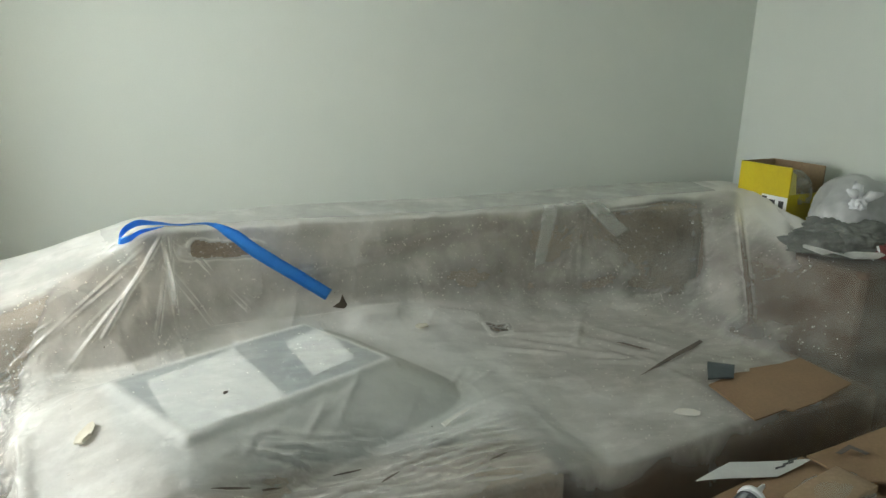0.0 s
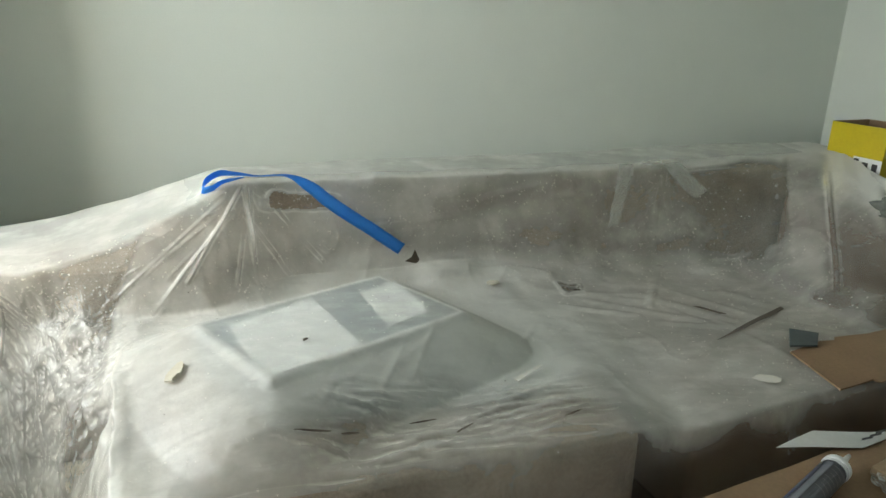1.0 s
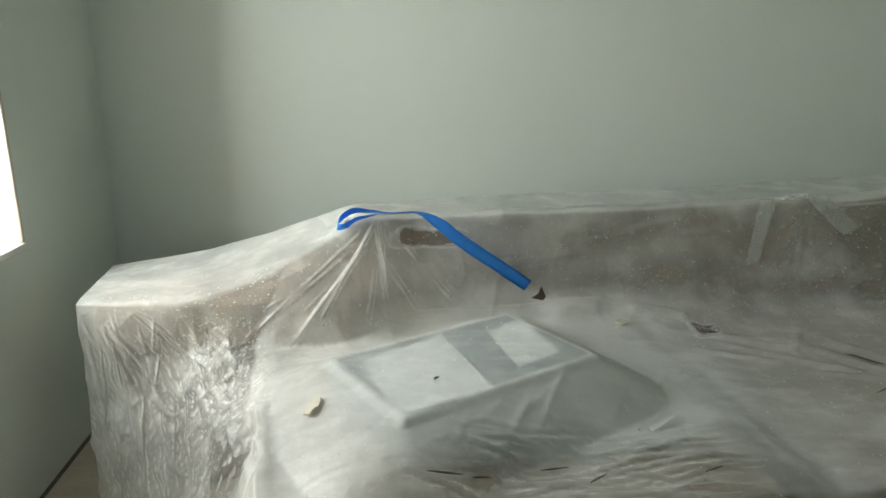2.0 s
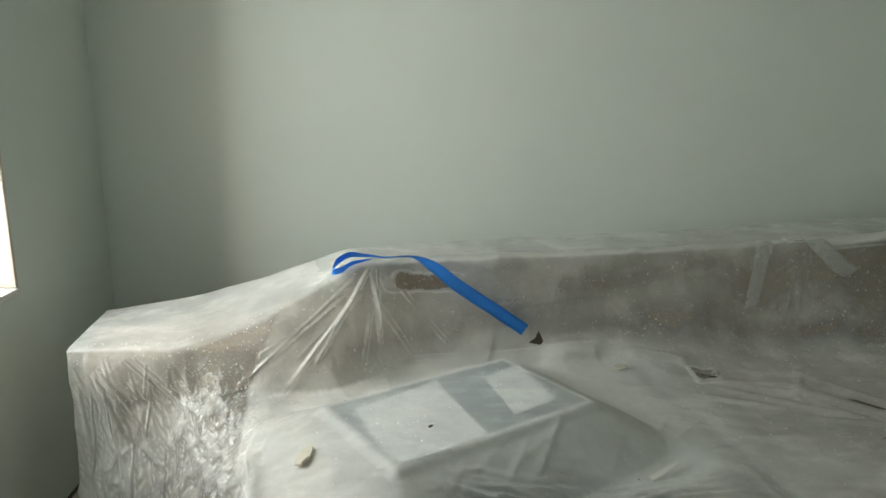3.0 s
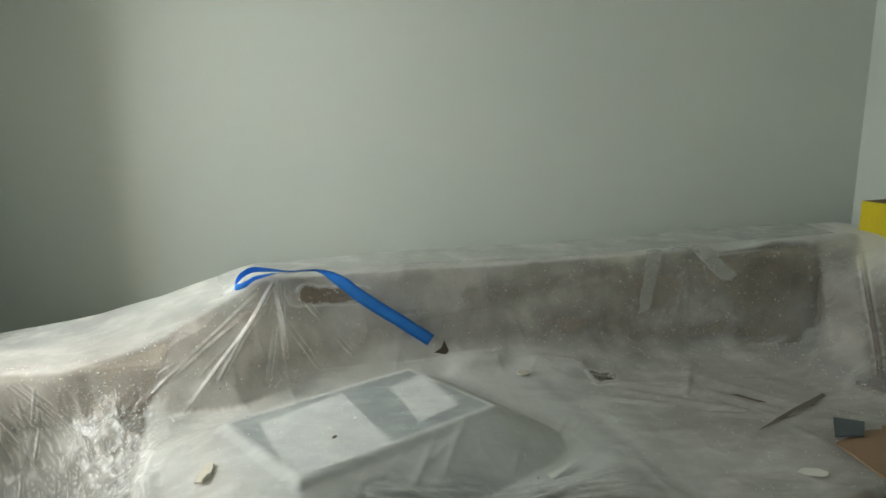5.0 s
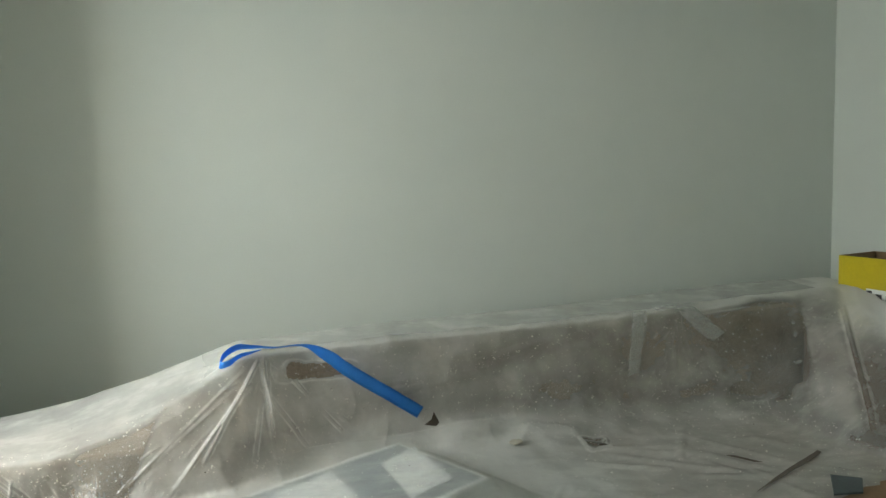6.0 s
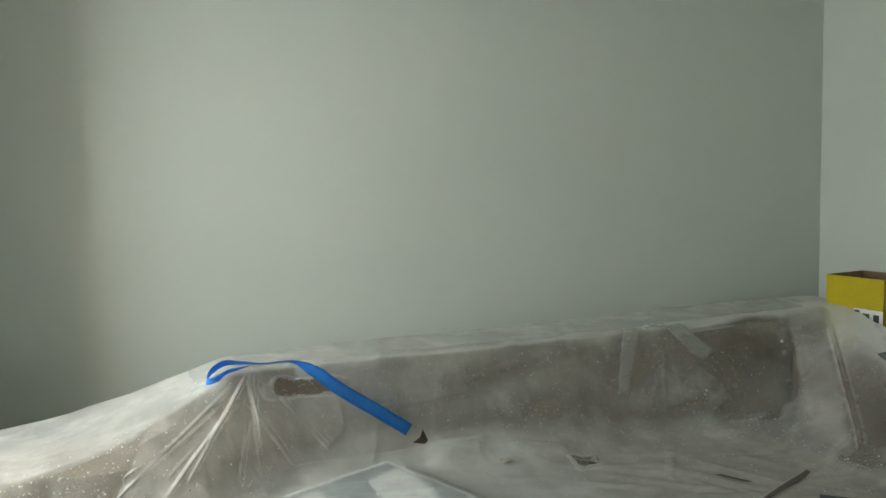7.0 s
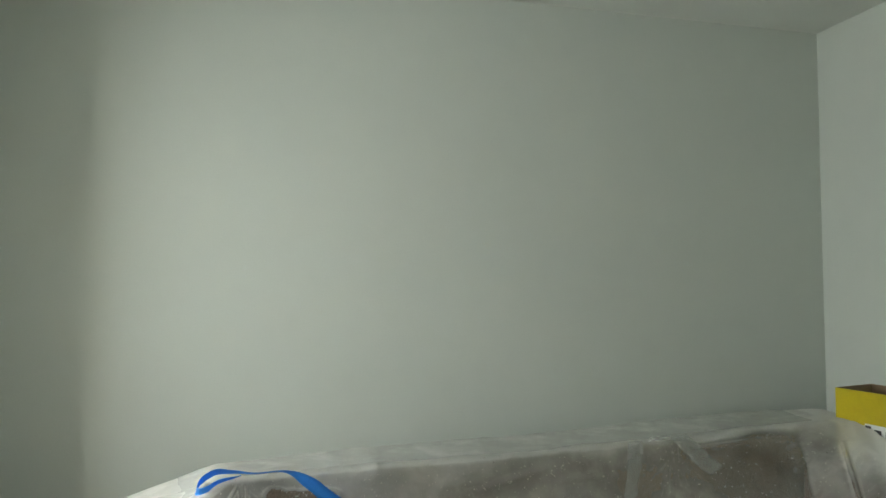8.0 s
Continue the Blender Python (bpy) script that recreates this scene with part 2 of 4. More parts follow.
for y0, y1, z0, z1 in ((-ROOM_D, WIN_Y0, 0, ROOM_H), (WIN_Y1, 0, 0, ROOM_H), (WIN_Y0, WIN_Y1, 0, WIN_Z0), (WIN_Y0, WIN_Y1, WIN_Z1, ROOM_H)):
    bmesh.ops.create_cube(bm, size=1.0, matrix=Matrix.Translation((-WALL_T / 2, (y0 + y1) / 2, (z0 + z1) / 2)) @ Matrix.Diagonal((WALL_T, y1 - y0, z1 - z0, 1)))
structure("wall_west", bm, WALL, "plain off-white wall with a deep window opening", "wall")
structure("ceiling", span(-WALL_T, ROOM_W + 0.2, -ROOM_D - WALL_T, 0.2, ROOM_H, ROOM_H + 0.15), CEIL, "plain painted ceiling", "ceiling")
floor = structure("floor", span(-WALL_T, ROOM_W + 0.2, -ROOM_D - WALL_T, 0.2, -0.12, -0.006), FLOOR, "dusty beige laminate floor", "floor")
structure("floor_gap", span(0.0005, 0.010, -ROOM_D, -0.01, -0.006, 0.001), GAP, "dark open joint between floor and wall", "gap")


def window(name, at, wy, wz, turn):
    w = tagged(empty(name, at, turn), "white framed window in a deep painted reveal", "window", kind="structure")
    part("window_sill", block((WALL_T - 0.05, wy - 0.004, 0.018), (WALL_T / 2 + 0.03, 0, 0.010), bevel=0.004), WHITE, w, "white painted sill")
    for y in (-wy / 2 + 0.008, wy / 2 - 0.008):
        part("reveal_lining", block((WALL_T - 0.05, 0.012, wz - 0.03), (WALL_T / 2 + 0.027, y, wz / 2 + 0.005), bevel=0.003), REVEAL, w)
    bm = bmesh.new()
    for y, z, sy, sz in ((-wy / 2 + 0.035, wz / 2, 0.066, wz - 0.004), (wy / 2 - 0.035, wz / 2, 0.066, wz - 0.004), (0, wz / 2, 0.09, wz - 0.14),
                         (0, 0.036, wy - 0.14, 0.068), (0, wz - 0.036, wy - 0.14, 0.068)):
        bmesh.ops.create_cube(bm, size=1.0, matrix=Matrix.Translation((0.02, y, z)) @ Matrix.Diagonal((0.06, sy, sz, 1)))
    part("window_frame", bm, WHITE, w)
    for s in (-1, 1):
        pane = part("pane", block((0.006, wy / 2 - 0.115, wz - 0.142), (0.02, s * (wy / 4 - 0.0065), wz / 2)), GLASS, w)
        pane.visible_shadow = False


window("window_1", (-WALL_T, (WIN_Y0 + WIN_Y1) / 2, WIN_Z0), WIN_Y1 - WIN_Y0, WIN_Z1 - WIN_Z0, 0)
# added out of view, only to house the extra lamp
window("added_window", ((W2_X0 + W2_X1) / 2, -ROOM_D - WALL_T, WIN_Z0), W2_X1 - W2_X0, W2_Z1 - WIN_Z0, 90)

# ---- the sofa, turned a little from the wall ----
TURN = 8.0
AX = Vector((math.cos(radians(TURN)), math.sin(radians(TURN)), 0))
AY = Vector((math.sin(radians(TURN)), -math.cos(radians(TURN)), 0))
S0 = Vector((0.10, -0.62, 0))


def on_sofa(a, b, z):
    """World place from metres along the back, metres out from its rear line, and height."""
    return S0 + AX * a + AY * b + Vector((0, 0, z))


def sofa():
    s = tagged(new("sofa"), "long brown fabric sofa with deep seat under plastic sheeting", "sofa")

    def piece(name, a0, a1, b0, b1, z0, z1, bev, material=FABRIC, label=""):
        c = on_sofa((a0 + a1) / 2, (b0 + b1) / 2, (z0 + z1) / 2)
        return part(name, block((a1 - a0, b1 - b0, z1 - z0), c, TURN, bev, 3, 3, 0.004, 4.0), material, s, label)

    piece("backrest", 0.80, 3.02, -0.01, 0.165, 0.10, 0.765, 0.03)
    piece("armrest", 0.095, 0.83, -0.12, 0.185, 0.43, 0.572, 0.025, FABRIC, "low broad fabric armrest")
    piece("backrest_end", 0.60, 0.81, -0.01, 0.15, 0.10, 0.655, 0.025)
    piece("armrest_base", 0.14, 0.59, -0.10, 0.16, -0.004, 0.425, 0.02)
    piece("armrest", 2.80, 3.16, 0.20, 0.88, 0.06, 0.672, 0.04, FABRIC_DEEP_SHADE, "high brown armrest, its shade painted into the fabric")
    piece("seat", 0.62, 1.535, 0.20, 1.120, 0.14, 0.450, 0.03)
    piece("seat", 1.70, 2.62, 0.20, 1.085, 0.14, 0.418, 0.03, FABRIC_SHADE, "brown seat, its shade painted into the fabric")
    piece("plinth", 0.68, 2.58, 0.22, 1.04, 0.05, 0.135, 0.005, DARKWOOD)
    for a in (0.74, 1.62, 2.52):
        for b in (0.28, 1.00):
            piece("leg", a - 0.025, a + 0.025, b - 0.025, b + 0.025, -0.006, 0.049, 0.004, DARKWOOD)
    return s


sofa()

# ---- the box with two papers on the seat ----
BOX_C, BOX_TURN, BOX_U, BOX_V, BOX_Z = Vector((1.187, -1.132, 0)), 30.5, 0.520, 0.325, 0.562
BU = Vector((math.cos(radians(BOX_TURN)), math.sin(radians(BOX_TURN)), 0))
BV = Vector((-BU.y, BU.x, 0))
case = tagged(empty("flat_case", (BOX_C.x, BOX_C.y, 0.452), BOX_TURN), "flat grey-blue plastic case lying on the seat", "case")
part("body", block((BOX_U, BOX_V, BOX_Z - 0.452 - 0.032), (0, 0, (BOX_Z - 0.452 - 0.032) / 2), 0, 0.012, 2, 2, 0.001), CASE, case)
part("lid", block((BOX_U + 0.008, BOX_V + 0.008, 0.030), (0, 0, BOX_Z - 0.452 - 0.016), 0, 0.008, 2, 2, 0.001), CASE, case)
for corners in (((0.955, -1.132), (1.030, -1.392), (1.236, -1.280), (1.144, -0.990)), ((1.262, -0.976), (1.303, -1.188), (1.414, -1.112), (1.364, -0.894))):
    bm = slab_from([(x, y, BOX_Z + 0.0022) for x, y in corners], 0.0006, 0.0012, corners[0][0])
    tagged(part("paper_sheet", bm, PAPER), "white sheet of paper lying on the grey case", "paper", "papers on the case")



# added under the film to give it the case's blue-grey tint; no real cloth
cloth = slab_from([(x, y, 0.452) for x, y in ((1.515, -1.12), (1.63, -1.11), (1.79, -1.22), (1.70, -1.31), (1.61, -1.35), (1.45, -1.37), (1.26, -1.37), (1.09, -1.35))], 0.004, 0.003, 4.0)
tagged(part("cloth", cloth, TINT_PATCH), "added grey-blue patch under the sheet, tinting it beside the case", "cloth")

# ---- the plastic sheet: a loft of cross sections from the rear of the back, over it, across the seat and down to the floor ----
def section(top_rear, top_front, foot, middle, front, hem):
    x, y, z = top_rear
    top_rear = (x, y, z + 0.008)
    return np.array([(x, min(y + 0.03, -0.02), z - 0.30), top_rear, top_front, foot, middle, front, hem], float)


SECTIONS = (
    (0.00, section((0.165, -0.43, 0.598), (0.20, -0.82, 0.605), (0.205, -0.835, 0.46), (0.205, -0.84, 0.32), (0.205, -0.85, 0.16), (0.21, -0.87, 0.004))),
    (0.30, section((0.46, -0.47, 0.658), (0.47, -0.83, 0.602), (0.465, -0.845, 0.48), (0.47, -0.88, 0.38), (0.50, -1.00, 0.20), (0.51, -1.10, 0.004))),
    (0.50, section((0.65, -0.50, 0.714), (0.67, -0.80, 0.655), (0.60, -0.89, 0.50), (0.65, -1.03, 0.46), (0.71, -1.40, 0.30), (0.72, -1.54, 0.004))),
    (0.62, section((0.77, -0.52, 0.756), (0.80, -0.76, 0.715), (0.70, -0.90, 0.50), (0.725, -1.09, 0.478), (0.79, -1.59, 0.458), (0.79, -1.66, 0.004))),
    (0.78, section((0.91, -0.50, 0.792), (0.94, -0.70, 0.790), (0.88, -0.88, 0.49), (0.90, -1.15, 0.475), (0.91, -1.605, 0.466), (0.91, -1.66, 0.004))),
    (1.00, section((1.11, -0.46, 0.792), (1.11, -0.65, 0.788), (1.09, -0.72, 0.485), (1.10, -1.10, 0.470), (1.13, -1.592, 0.470), (1.13, -1.65, 0.004))),
    (1.68, section((1.73, -0.37, 0.798), (1.74, -0.57, 0.784), (1.71, -0.62, 0.475), (1.74, -1.05, 0.470), (1.765, -1.555, 0.478), (1.765, -1.60, 0.004))),
    (1.74, section((1.79, -0.365, 0.798), (1.80, -0.56, 0.784), (1.75, -0.63, 0.468), (1.80, -1.05, 0.462), (1.815, -1.540, 0.466), (1.800, -1.585, 0.004))),
    (1.80, section((1.85, -0.36, 0.799), (1.86, -0.55, 0.783), (1.80, -0.63, 0.462), (1.86, -1.20, 0.462), (1.870, -1.512, 0.432), (1.865, -1.56, 0.004))),
    (1.90, section((1.95, -0.34, 0.800), (1.96, -0.53, 0.782), (1.91, -0.64, 0.460), (1.95, -1.02, 0.446), (1.985, -1.508, 0.446), (1.985, -1.56, 0.004))),
    (2.10, section((2.15, -0.30, 0.802), (2.16, -0.50, 0.783), (2.09, -0.62, 0.456), (2.10, -1.02, 0.446), (2.090, -1.480, 0.448), (2.090, -1.53, 0.004))),
    (2.40, section((2.45, -0.24, 0.806), (2.46, -0.45, 0.785), (2.36, -0.60, 0.452), (2.30, -1.02, 0.445), (2.20, -1.455, 0.448), (2.20, -1.50, 0.004))),
    (2.72, section((2.76, -0.19, 0.812), (2.77, -0.405, 0.792), (2.60, -0.62, 0.455), (2.46, -1.04, 0.446), (2.30, -1.435, 0.448), (2.30, -1.48, 0.004))),
    (2.88, section((2.93, -0.16, 0.812), (2.94, -0.39, 0.798), (2.64, -0.86, 0.455), (2.52, -1.10, 0.448), (2.36, -1.425, 0.448), (2.36, -1.47, 0.004))),
    (3.08, section((3.17, -0.23, 0.826), (3.13, -0.47, 0.838), (2.66, -1.10, 0.462), (2.60, -1.22, 0.450), (2.50, -1.405, 0.446), (2.50, -1.45, 0.004))),
    (3.24, section((3.05, -0.72, 0.785), (2.95, -0.95, 0.698), (2.78, -1.22, 0.480), (2.73, -1.30, 0.450), (2.66, -1.385, 0.43), (2.66, -1.44, 0.004))),
    (3.40, section((3.26, -1.00, 0.690), (3.13, -1.12, 0.700), (2.93, -1.31, 0.470), (2.89, -1.35, 0.420), (2.84, -1.40, 0.34), (2.83, -1.45, 0.004))),
)


def soften(a, width, axis):
    """Gaussian smoothing of a grid of places along one axis."""
    k = np.arange(-3 * width, 3 * width + 1)
    w = np.exp(-0.5 * (k / width) ** 2)
    w /= w.sum()
    pad = [(0, 0)] * a.ndim
    pad[axis] = (3 * width, 3 * width)
    p = np.pad(a, pad, mode="reflect", reflect_type="odd")
    n = a.shape[axis]
    return sum(wk * np.take(p, np.arange(i, i + n), axis=axis) for i, wk in enumerate(w))


def field(points, freq, seed, stretch=(1, 1, 1)):
    f = np.array(stretch) * freq
    return np.array([noise.noise(Vector((p[0] * f[0] + seed, p[1] * f[1], p[2] * f[2]))) for p in points])


def sheet_grid():
    rows = (10, 26, 84, 64, 84, 64)
    at = np.array([s for s, _ in SECTIONS])
    knots = np.stack([k for _, k in SECTIONS])
    prof = np.concatenate([np.linspace(i, i + 1, r, endpoint=False) for i, r in enumerate(rows)] + [[6.0]])
    s = np.concatenate([np.linspace(0, 0.6, 240, endpoint=False), np.linspace(0.6, 1.15, 180, endpoint=False), np.linspace(1.15, 1.8, 210, endpoint=False), np.linspace(1.8, at[-1], 290)])
    ns = len(s)
    g = np.empty((ns, len(prof), 3))
    for c in range(3):
        kk = np.stack([np.interp(s, at, knots[:, i, c]) for i in range(7)], 1)
        for j in range(ns):
            g[j, :, c] = np.interp(prof, np.arange(7), kk[j])
    g = soften(g, 5, 0)
    g = soften(g, 2, 1)
    # an easy bend where the back meets the seats
    bend = (np.exp(-((prof[None, :] - 3.0) / 0.30) ** 2) * np.clip((s[:, None] - 0.75) / 0.2, 0, 1))[:, :, None]
    g = g * (1 - bend) + soften(g, 14, 1) * bend
    # lifted by the case
    rel = g[:, :, :2] - np.array(BOX_C[:2])
    u, v = rel @ np.array(BU[:2]), rel @ np.array(BV[:2])
    du, dv = np.abs(u) - BOX_U / 2, np.abs(v) - BOX_V / 2
    out = np.hypot(np.maximum(du, 0), np.maximum(dv, 0))
    reach = np.maximum(out - 0.004, 0)
    side = np.clip((-u - 0.20) / 0.10, 0, 1)
    lift = BOX_Z + 0.006 - (0.46 - 0.11 * side) * reach - (0.9 - 0.1 * side) * reach ** 2
    # the slack ends before the loose end of the sheet
    lift = lift - 3.0 * np.maximum(0.60 - s[:, None], 0)
    wide = (prof > 2.9) & (prof < 5.02)
    g[:, wide, 2] = np.maximum(g[:, wide, 2], lift[:, wide])
    eased = soften(soften(g, 12, 0), 9, 1)
    w = (np.clip(out / 0.02, 0, 1) * np.exp(-(out / (0.17 + 0.12 * side)) ** 2))[:, :, None] * wide[None, :, None]
    g = g * (1 - w) + eased * w
    g = soften(g, 1, 0)
    return s, prof, g


def normals(g):
    n = np.cross(np.gradient(g, axis=0), np.gradient(g, axis=1))
    n /= np.linalg.norm(n, axis=2, keepdims=True) + 1e-9
    n *= np.where(n[:, :, 2:3].mean() < 0, -1.0, 1.0)
    return n


def crease(g, a, b, width, height):
    """A raised fold along the line from a to b, fading at its ends."""
    a, b = np.array(a), np.array(b)
    d = b - a
    t = np.clip(((g - a) @ d) / (d @ d), 0, 1)
    r = np.linalg.norm(g - (a + t[..., None] * d), axis=2)
    return height * np.exp(-(r / width) ** 2) * np.abs(np.sin(np.pi * t)) ** 0.6


S, PROF, GRID = sheet_grid()
flat_pts = GRID.reshape(-1, 3)
shape = GRID.shape[:2]
N = normals(GRID)
on_case = np.zeros(shape)
rel = GRID[:, :, :2] - np.array(BOX_C[:2])
on_case[(np.abs(rel @ np.array(BU[:2])) < BOX_U / 2 - 0.01) & (np.abs(rel @ np.array(BV[:2])) < BOX_V / 2 - 0.01) & (GRID[:, :, 2] > 0.54)] = 1
calm = 1 - 0.85 * soften(on_case, 3, 0)
hang = np.clip((0.66 - S[:, None]) / 0.10, 0, 1) * np.clip((PROF[None, :] - 2.05) / 1.1, 0, 1) * 0.80
billow = field(flat_pts, 3.5, 3.0).reshape(shape) * 0.010 
warp = field(flat_pts, 3.0, 71.0)
ridge = np.clip(1 - np.abs(field(flat_pts + warp[:, None] * 0.06, 6.0, 11.0, (1.0, 1.0, 0.6))) * 4.5, 0, 1).reshape(shape) ** 2 * 0.0035
ridge += np.clip(1 - np.abs(field(flat_pts + warp[:, None] * 0.05, 13.0, 31.0, (0.45, 1.2, 0.5))) * 5.0, 0, 1).reshape(shape) ** 2 * 0.0012


def creases(points, freq, seed, stretch=(1, 1, 1)):
    """Sharp ridges that wander and branch, as in crumpled film."""
    f = np.array(stretch) * freq
    return np.array([0.5 - abs(noise.noise(Vector((p[0] * f[0] + seed, p[1] * f[1], p[2] * f[2])))) * 2.0 for p in points])


lean = flat_pts + warp[:, None] * 0.05
lean[:, 0] += 0.35 * lean[:, 2]
crumple = np.zeros(flat_pts.shape[0])
loose_end = np.repeat(S < 1.15, len(PROF))
for f, seed, high in ((4.5, 57.0, 0.018), (10.0, 59.0, 0.009), (22.0, 61.0, 0.0046), (48.0, 63.0, 0.0022)):
    crumple[loose_end] += high * creases(lean[loose_end], f, seed, (1.5, 1.5, 0.6))
crumple = crumple.reshape(shape)


def facets(points, freq, seed, stretch=(1, 1, 1)):
    """Flat faces that meet in straight creases."""
    f = np.array(stretch) * freq
    return np.array([noise.voronoi(Vector((p[0] * f[0] + seed, p[1] * f[1], p[2] * f[2])))[0][0] for p in points])


crinkle = (facets(flat_pts + warp[:, None] * 0.04, 10.0, 23.0, (0.8, 1.2, 0.9)) - 0.4).reshape(shape) * 0.0055
tent = np.exp(-((S[:, None] - 0.85) / 0.28) ** 2) * np.clip((PROF[None, :] - 2.1) / 0.3, 0, 1) * np.clip((3.5 - PROF[None, :]) / 0.3, 0, 1)
# the film lies slack and smooth on the seats, tight along the top of the back
smooth = 1 - 0.72 * np.clip((PROF[None, :] - 3.05) / 0.2, 0, 1) * np.clip((4.75 - PROF[None, :]) / 0.2, 0, 1) * np.clip((S[:, None] - 0.60) / 0.1, 0, 1)
smooth *= 1 - 0.6 * np.clip((2.0 - PROF[None, :]) / 0.2, 0, 1)
move = (billow + ridge + crinkle) * calm * smooth + crumple * (hang + 0.12 * tent)

# slack where the back meets the seat
foot = np.exp(-((PROF[None, :] - 3.02) / 0.22) ** 2) * np.clip((S[:, None] - 0.8) / 0.2, 0, 1)
move += foot * (0.008 + 0.026 * field(flat_pts, 5.0, 41.0, (1, 1, 1)).reshape(shape) + 0.008 * field(flat_pts, 13.0, 43.0).reshape(shape))


def fold(i0, p0, i1, p1, width, height):
    """A thin fold between two places of the sheet, given along it (metres) and across it (section knots)."""
    a = GRID[np.abs(S - i0).argmin(), np.abs(PROF - p0).argmin()]
    b = GRID[np.abs(S - i1).argmin(), np.abs(PROF - p1).argmin()]
    return crease(GRID, a, b, width, height)


# pleats that fan out below the taped corner of the back
for k in range(26):
    if random.random() < (0.08 if k < 12 else 0.4):
        continue
    i1 = 0.34 + 0.034 * k + 0.05 * random.uniform(-1, 1)
    start = 0.77 + 0.12 * (k / 25) + 0.02 * random.uniform(-1, 1)
    reach = random.uniform(2.4, 3.15)
    move += fold(start, random.uniform(2.0, 2.4), i1, reach, random.uniform(0.0025, 0.0045), 0.014 * random.random() ** 1.6 + 0.003)
for k in range(12):
    i1 = 0.02 + 0.055 * k
    move += fold(0.76, 1.9, i1, random.uniform(1.1, 1.95), random.uniform(0.004, 0.006), random.uniform(0.002, 0.006))
# folds that hang from the knot on the back
for k in range(9):
    i1 = 1.98 + 0.07 * k + 0.02 * random.uniform(-1, 1)
    move += fold(2.31 + 0.01 * random.uniform(-1, 1), 2.12, i1, random.uniform(2.5, 3.0), 0.007, random.uniform(0.001, 0.0035))
move += fold(2.32, 2.05, 2.34, 3.02, 0.006, 0.012) + fold(2.34, 2.98, 2.12, 3.75, 0.012, 0.010)
for k in range(4):
    move += fold(2.33, 2.06 + 0.03 * k, 2.70 + 0.06 * k, 2.03 + 0.06 * k, 0.006, random.uniform(0.003, 0.007))
# the gathered curtain where the back meets the far arm
for i, w, h in ((2.86, 0.014, 0.008), (2.93, 0.034, 0.008), (3.08, 0.026, 0.007)):
    move += fold(i, 1.9, i + 0.01, 3.05, w, h)
move += fold(3.00, 2.15, 3.03, 3.06, 0.007, 0.020)
# shallow slack on the back
for k in range(9):
    i0 = random.uniform(1.0, 2.6)
    p0 = random.uniform(2.2, 2.8)
    move += fold(i0, p0, i0 + random.uniform(0.15, 0.5), p0 + random.uniform(-0.25, 0.1), 0.012, random.uniform(0.002, 0.005))
# slack over the seat, drawn towards its front
for k in range(16):
    i0 = random.uniform(1.75, 2.6)
    p0 = random.uniform(3.1, 4.0)
    move += fold(i0, p0, i0 + random.uniform(0.15, 0.45), p0 + random.uniform(0.1, 0.8), random.uniform(0.012, 0.026), random.uniform(0.001, 0.006))
for k in range(80):
    i0 = random.uniform(0.84, 1.50)
    p0 = random.uniform(4.55, 4.97)
    move += fold(i0, p0, i0 + random.uniform(0.10, 0.38), p0 + random.uniform(-0.10, 0.12), random.uniform(0.0030, 0.0055), random.uniform(0.004, 0.011)) * calm
# drawn from the case down to the front edge
for k in range(22):
    i0 = random.uniform(0.86, 1.62)
    p0 = random.uniform(3.75, 4.35)
    move += fold(i0 + random.uniform(0.05, 0.24), p0, i0 - 0.05, p0 + random.uniform(0.3, 0.65), random.uniform(0.005, 0.009), random.uniform(0.001, 0.0035)) * calm
for k in range(16):
    i0 = random.uniform(0.72, 2.6)
    move += fold(i0, 5.02, i0 + random.uniform(-0.08, 0.08), 5.8, 0.012, random.uniform(0.002, 0.005))
# the corner of the seat and the loose end below the low arm
move += fold(0.615, 3.9, 0.63, 4.95, 0.016, 0.010)
move += fold(0.60, 4.1, 0.62, 4.98, 0.006, 0.009)
move += fold(0.45, 3.0, 0.50, 4.6, 0.012, 0.010)
move += fold(0.05, 2.1, 0.28, 4.8, 0.016, 0.010)
for k in range(40):
    i0 = random.uniform(0.02, 0.36)
    p0 = random.uniform(2.1, 4.2)
    move += fold(i0, p0, i0 + random.uniform(-0.02, 0.17), p0 + random.uniform(0.7, 2.0), random.uniform(0.0025, 0.005), random.uniform(0.003, 0.010))
for k in range(16):
    i0 = random.uniform(0.0, 0.45)
    move += fold(i0, random.uniform(2.05, 2.9), i0 + random.uniform(0.02, 0.16), random.uniform(3.6, 4.95), random.uniform(0.004, 0.007), random.uniform(0.006, 0.014))
# two places torn open, with a curled lip round each
rag = field(flat_pts, 30.0, 17.0).reshape(shape) * 0.30 + field(flat_pts, 9.0, 19.0).reshape(shape) * 0.35
on_back, on_seat = (PROF[None, :] > 2.05) & (PROF[None, :] < 2.95), (PROF[None, :] > 2.9) & (PROF[None, :] < 4.0)
slot = (np.abs((GRID[:, :, 0] - 1.130) / 0.092) ** 3 + np.abs((GRID[:, :, 2] - 0.728 + 0.08 * (GRID[:, :, 0] - 1.13)) / 0.021) ** 3) ** (1 / 3)
nick = np.maximum(np.abs((GRID[:, :, 0] - 1.935) / 0.034), np.abs((GRID[:, :, 1] + 0.765) / 0.034))
hole = np.minimum(np.where(on_back, slot, 9.0), np.where(on_seat, nick, 9.0)) + rag
move += 0.007 * np.exp(-((hole - 1.12) / 0.14) ** 2)
BUMPED = GRID + N * move[:, :, None]
BUMPED[:, :, 2] = np.maximum(BUMPED[:, :, 2], 0.002)


